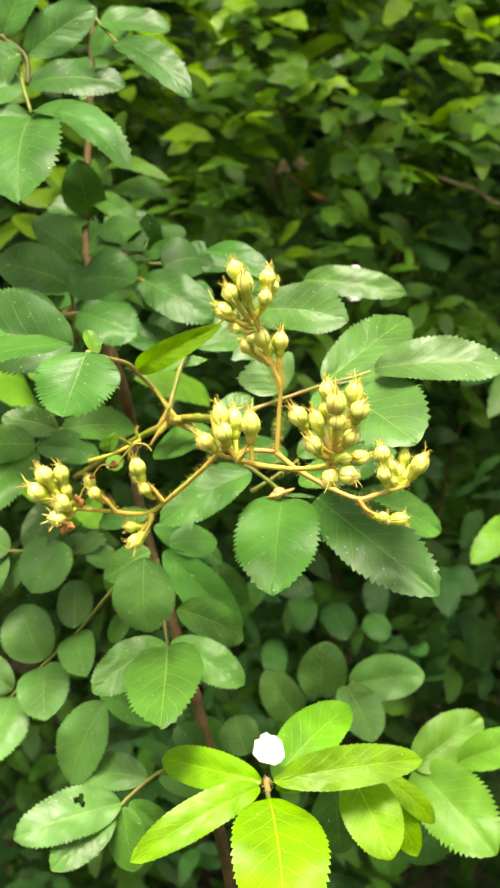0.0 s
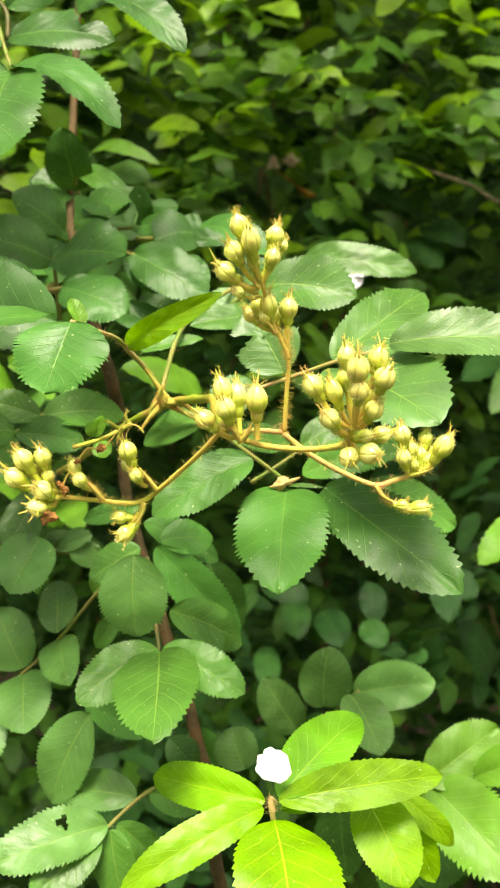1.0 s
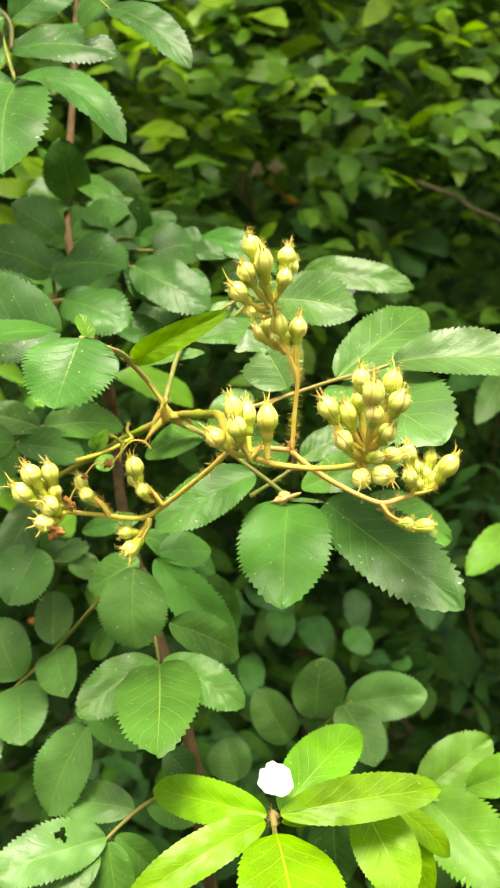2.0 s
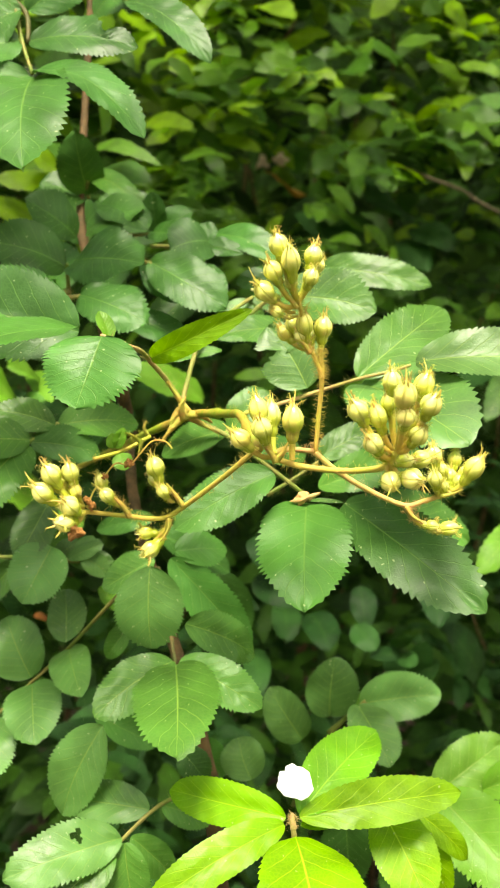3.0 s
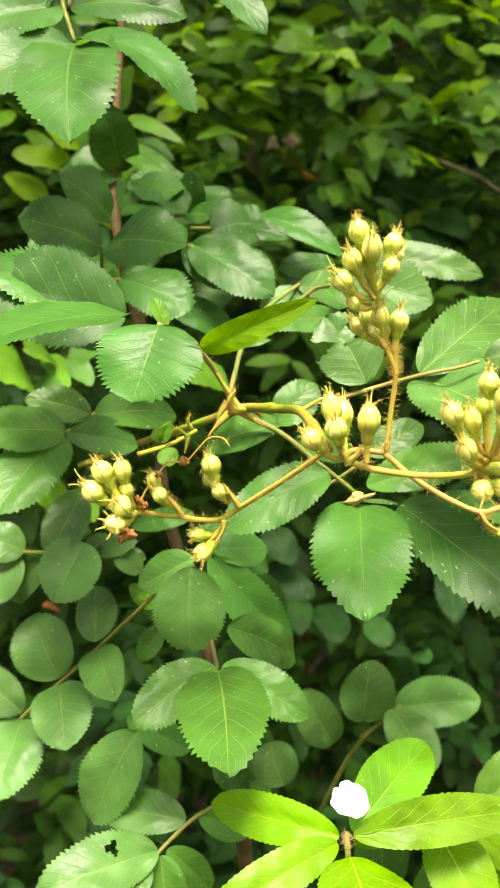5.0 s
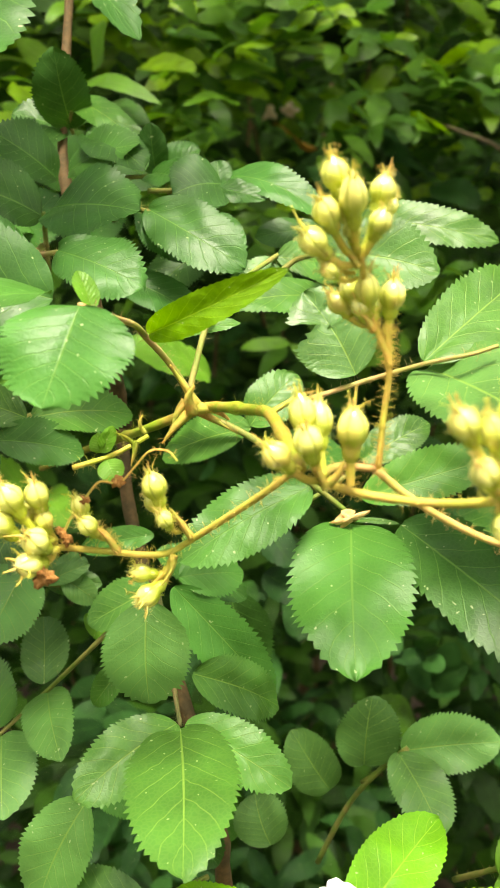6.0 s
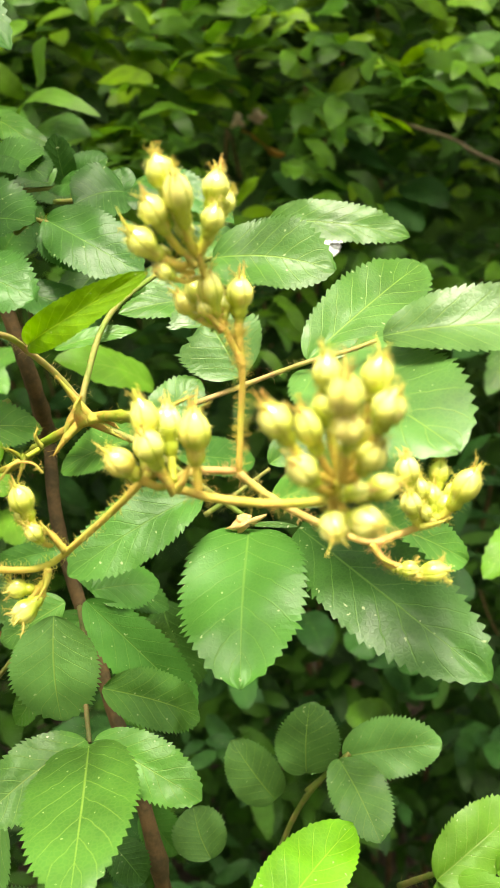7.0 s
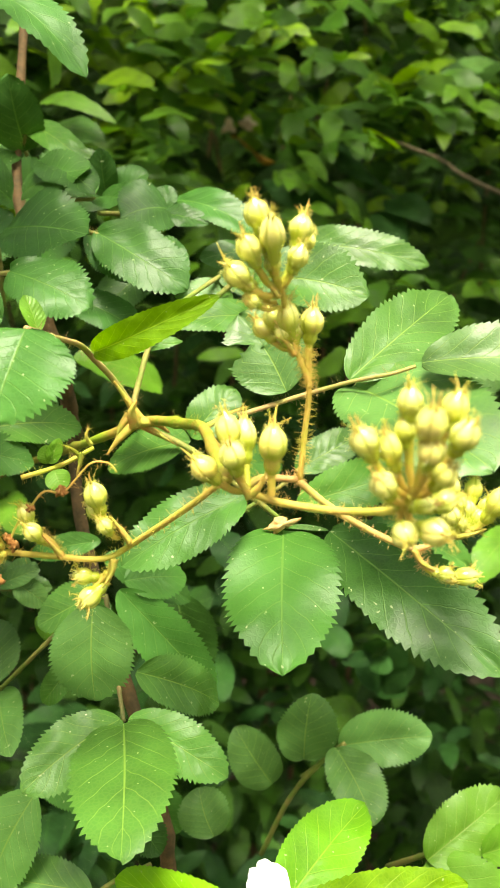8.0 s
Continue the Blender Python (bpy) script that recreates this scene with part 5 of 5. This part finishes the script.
hedge_leaf(hedge, (0.1090, 0.6000, 1.0808), (0.1096, 0.5800, 1.0995), 0.0141, HEDGE_SHADED, round=0.8)
hedge_leaf(hedge, (0.1092, 0.6000, 1.0789), (0.1146, 0.5800, 1.0784), 0.0131, HEDGE_SHADED, round=0.8)
hedge_leaf(hedge, (0.0659, 1.0500, 1.4319), (0.0512, 1.0200, 1.4392), 0.0541, DEAD)
withered_blossom((0.0373, 1.0500, 1.4611), 0.008)
withered_blossom((0.0570, 1.0500, 1.4635), 0.009)

LEAF_MESHES = []
for k in range(8):
    LEAF_MESHES.append(finish(blade(0.038, 0.0120 + 0.0008 * k, 0.06 + 0.03 * (k % 3), -0.5 + 0.12 * (k % 4), 0.25, 0.06, 0, 9, 2, 40 + k), "hedge_leaf"))
YOUNG_MESHES = [mesh.copy() for mesh in LEAF_MESHES[:4]]
LOW_MESHES = [mesh.copy() for mesh in LEAF_MESHES]


def sprig(rng, at, size, faces, spread=1.0):
    """Poses of the leaflets of one leaf: pairs along a stalk that grows out of the hedge and droops."""
    yaw = rng.uniform(-1.25, 1.25)
    out = Vector((math.sin(yaw) * spread, -math.cos(yaw), rng.uniform(-0.55, 0.45))).normalized()
    side = out.cross(Vector((0, 0, 1))).normalized()
    pairs = rng.choice((2, 2, 3))
    for k in range(pairs * 2 + 1):
        step = k // 2
        base = Vector(at) + out * size * (0.5 + 0.85 * step) + Vector((0, 0, -0.10 * size * step * step))
        if k == pairs * 2:
            way = out + Vector((0, 0, -0.35))
        else:
            way = side * (1 if k % 2 else -1) + out * rng.uniform(0.3, 0.7) + Vector((0, 0, rng.uniform(-0.9, 0.15)))
        way.normalize()
        scale = size / 0.034 * rng.uniform(0.78, 1.12) * (1.12 if k == pairs * 2 else 1.0)
        faces.append((base, way, scale, rng.uniform(-45, 45)))


def hedge_turn(way, roll):
    up = Vector((0, -0.70, 0.71))
    n = up - way * up.dot(way)
    n = n.normalized() if n.length > 0.05 else Vector((0, -1, 0))
    return Matrix.Rotation(radians(roll), 4, way) @ Matrix((way.cross(n), way, n)).transposed().to_4x4()


def joined_foliage(name, poses, material, label, parent=None):
    """Many leaves as one mesh."""
    vs, fs, uvs, base = [], [], [], 0
    shapes = []
    for k in range(6):
        bm = blade(0.038, 0.0120 + 0.0010 * k, 0.10, -0.4, 0.22, 0.05, 0, 5, 1, 70 + k)
        layer = bm.loops.layers.uv.active
        bm.verts.index_update()
        shapes.append((np.array([v.co[:] for v in bm.verts]), [[v.index for v in f.verts] for f in bm.faces], [tuple(l[layer].uv) for f in bm.faces for l in f.loops]))
        bm.free()
    for n, (at, way, scale, roll) in enumerate(poses):
        co, faces, uv = shapes[n % 6]
        m = np.array(hedge_turn(way, roll))[:3, :3] * scale
        vs.append(co @ m.T + np.array(at))
        fs += [[i + base for i in f] for f in faces]
        uvs += uv
        base += len(co)
    mesh = bpy.data.meshes.new(name)
    mesh.from_pydata(np.concatenate(vs).tolist(), [], fs)
    layer = mesh.uv_layers.new(name="blade")
    layer.data.foreach_set("uv", np.array(uvs, dtype=np.float32).ravel())
    mesh.polygons.foreach_set("use_smooth", np.ones(len(mesh.polygons), dtype=bool))
    mesh.materials.append(material)
    ob = new(name, mesh)
    return tagged(ob, label, "foliage", kind="stuff")


def thick(p, scale=7.0):
    """Where the hedge is leafy and where it leaves hollows."""
    return noise.noise(Vector((p[0], p[1] * 0.6, p[2])) * scale)


def clearing(p):
    """Gaps in the hedge: one in front of the withered blossoms and dead leaves, and a dark hollow beside them."""
    s = (p[1] - 0.62) / 0.40
    if 0.0 < s < 1.05 and math.hypot(p[0] - 0.025 - 0.025 * s, p[2] - 1.388 - 0.070 * s) < 0.048:
        return True
    return p[1] < 1.30 and math.hypot((p[0] - 0.246 * p[1] / 0.95) / 1.3, p[2] - 1.29 - 0.092 * p[1] / 0.95) < 0.062


# shrubs whose front leaves can be told apart
SHRUBS = [(0.16, 0.90, 1.39, 0.27, 0.10, -0.2), (-0.14, 0.95, 1.53, 0.24, 0.20, -0.12), (0.26, 1.0, 1.50, 0.26, 0.24, -0.12), (0.24, 0.92, 1.04, 0.24, 0.28, 0.05), (-0.18, 0.85, 1.0, 0.20, 0.30, 0.08)]
rng = random.Random(11)
for cx, cy, cz, wx, wz, least in SHRUBS:
    shrub = thing("hedge_shrub", (cx, cy + 0.2, 0.0), "dense green hedge shrub with small oval leaves, light and shade put into their colour", "shrub", "hedge shrubs")
    for k in range(3):
        x = cx + rng.uniform(-wx, wx)
        top = (x + rng.uniform(-0.15, 0.15), cy + rng.uniform(0.45, 0.6), cz + wz + rng.uniform(0.0, 0.2))
        stem_part(shrub, "stem", [(x * 0.6 + cx * 0.4, cy + 0.55, 0.0), ((x + cx) / 2, cy + 0.57, cz * 0.5), (x, cy + 0.55, cz), top], 0.005, 0.0015, BARK, 6)
    # Low shrubs get the darker leaf colour that stands in for shade.
    leafage = HEDGE_LEAF if least < 0 else HEDGE_SHADED
    poses = []
    want = 260 if least < -0.15 else 440 if least < 0 else 230
    while len(poses) < want:
        at = (cx + rng.uniform(-wx, wx), cy + rng.uniform(-0.12, 0.15), cz + rng.uniform(-wz, wz) * 1.1)
        if thick(at) > least:
            sprig(rng, at, rng.uniform(0.027, 0.038), poses)
    for at, way, scale, roll in poses[:want]:
        if clearing(at + way * scale * 0.02):
            continue
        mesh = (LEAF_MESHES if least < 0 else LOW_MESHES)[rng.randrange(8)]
        # Yellow share grows with height: young leaves, and top light put into colour.
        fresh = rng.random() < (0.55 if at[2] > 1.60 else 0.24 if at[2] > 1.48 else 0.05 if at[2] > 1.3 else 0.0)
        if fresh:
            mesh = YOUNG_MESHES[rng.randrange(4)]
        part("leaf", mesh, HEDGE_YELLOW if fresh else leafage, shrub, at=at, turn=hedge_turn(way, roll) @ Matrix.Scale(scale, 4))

# the depth of the hedge: a leafy front, hollows, and a closed rear
poses = []
while len(poses) < 9500:
    y = rng.uniform(0.95, 1.6)
    at = (0.05 * y + rng.uniform(-0.42, 0.46) * y, y, 1.2 + rng.uniform(-0.85, 0.75) * y)
    if thick(at) > (-0.12 if at[2] > 1.35 else 0.08):
        sprig(rng, at, rng.uniform(0.036, 0.050), poses)
poses = [p for p in poses if not clearing(p[0] + p[1] * p[2] * 0.02)]
# More of the lighter leaves with height, standing in for light from above.
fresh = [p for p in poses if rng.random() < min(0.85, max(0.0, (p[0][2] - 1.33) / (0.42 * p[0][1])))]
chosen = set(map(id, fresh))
joined_foliage("hedge_foliage", [p for p in poses if id(p) not in chosen], HEDGE, "deep mass of green hedge leaves, coloured darker for the shade inside")
joined_foliage("fresh_foliage", fresh, HEDGE_FRESH_LIT, "yellow-green fresh leaves in the upper hedge, top light put into their colour")
poses = []
while len(poses) < 15000:
    at = (rng.uniform(-2.2, 2.4), rng.uniform(1.55, 2.6), rng.uniform(0.05, 3.6))
    sprig(rng, at, rng.uniform(0.05, 0.075), poses)
joined_foliage("hedge_foliage", poses, HEDGE, "closed rear of the tall hedge, its shade put into the leaf colour")

# unseen boughs, added above the view to shade the hedge
poses = []
while len(poses) < 1800:
    y = rng.uniform(0.38, 0.70)
    at = (rng.uniform(-1.0, 1.1), y, 1.50 + 0.36 * y + rng.uniform(0.0, 0.38))
    sprig(rng, at, rng.uniform(0.035, 0.05), poses)
while len(poses) < 4600:
    y = rng.uniform(0.92, 2.5)
    at = (rng.uniform(-1.9, 2.0), y, 1.72 + 0.36 * y + rng.uniform(0.0, 0.45))
    sprig(rng, at, rng.uniform(0.075, 0.10), poses)
joined_foliage("bough_foliage", poses, HEDGE, "unseen leaf layer added above the view to shade the hedge")

# leaves added beside and below the view to keep light off the low hedge
poses = []
while len(poses) < 5200:
    side = rng.choice((-1, 1))
    at = (side * rng.uniform(0.26, 1.3) + 0.03, rng.uniform(0.22, 0.75), rng.uniform(0.2, 1.62))
    if abs(at[0]) > 0.14 + 0.30 * at[1]:
        sprig(rng, at, rng.uniform(0.03, 0.045), poses)
while len(poses) < 7000:
    y = rng.uniform(0.30, 0.70)
    sprig(rng, (rng.uniform(-0.3, 0.32), y, rng.uniform(0.2, 1.10 - 0.66 * y)), rng.uniform(0.04, 0.055), poses)
joined_foliage("rose_foliage", poses, HEDGE, "leaves added around the rose, mostly out of view, to shade the hedge")

# tall leaf wall, unseen, added behind the camera to cut low sky light
poses = []
while len(poses) < 11000:
    at = (rng.uniform(-6, 6), rng.uniform(-4.0, -2.8), rng.uniform(0.0, 7.0))
    sprig(rng, at, rng.uniform(0.12, 0.18), poses)
joined_foliage("bushes_foliage", poses, HEDGE, "unseen leaf wall added behind the camera to block low sky light")

# sheet added to close the view behind the hedge, near-black in place of shade
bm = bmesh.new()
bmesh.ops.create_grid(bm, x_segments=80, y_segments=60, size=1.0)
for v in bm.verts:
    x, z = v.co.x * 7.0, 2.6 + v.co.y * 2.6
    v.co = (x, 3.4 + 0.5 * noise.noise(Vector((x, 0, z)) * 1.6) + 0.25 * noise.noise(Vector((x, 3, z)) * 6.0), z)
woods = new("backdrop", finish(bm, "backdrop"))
woods.data.materials.append(DARK_BACKING)
tagged(woods, "added near-black green sheet behind the hedge, shade put into its colour", "woods", kind="structure")
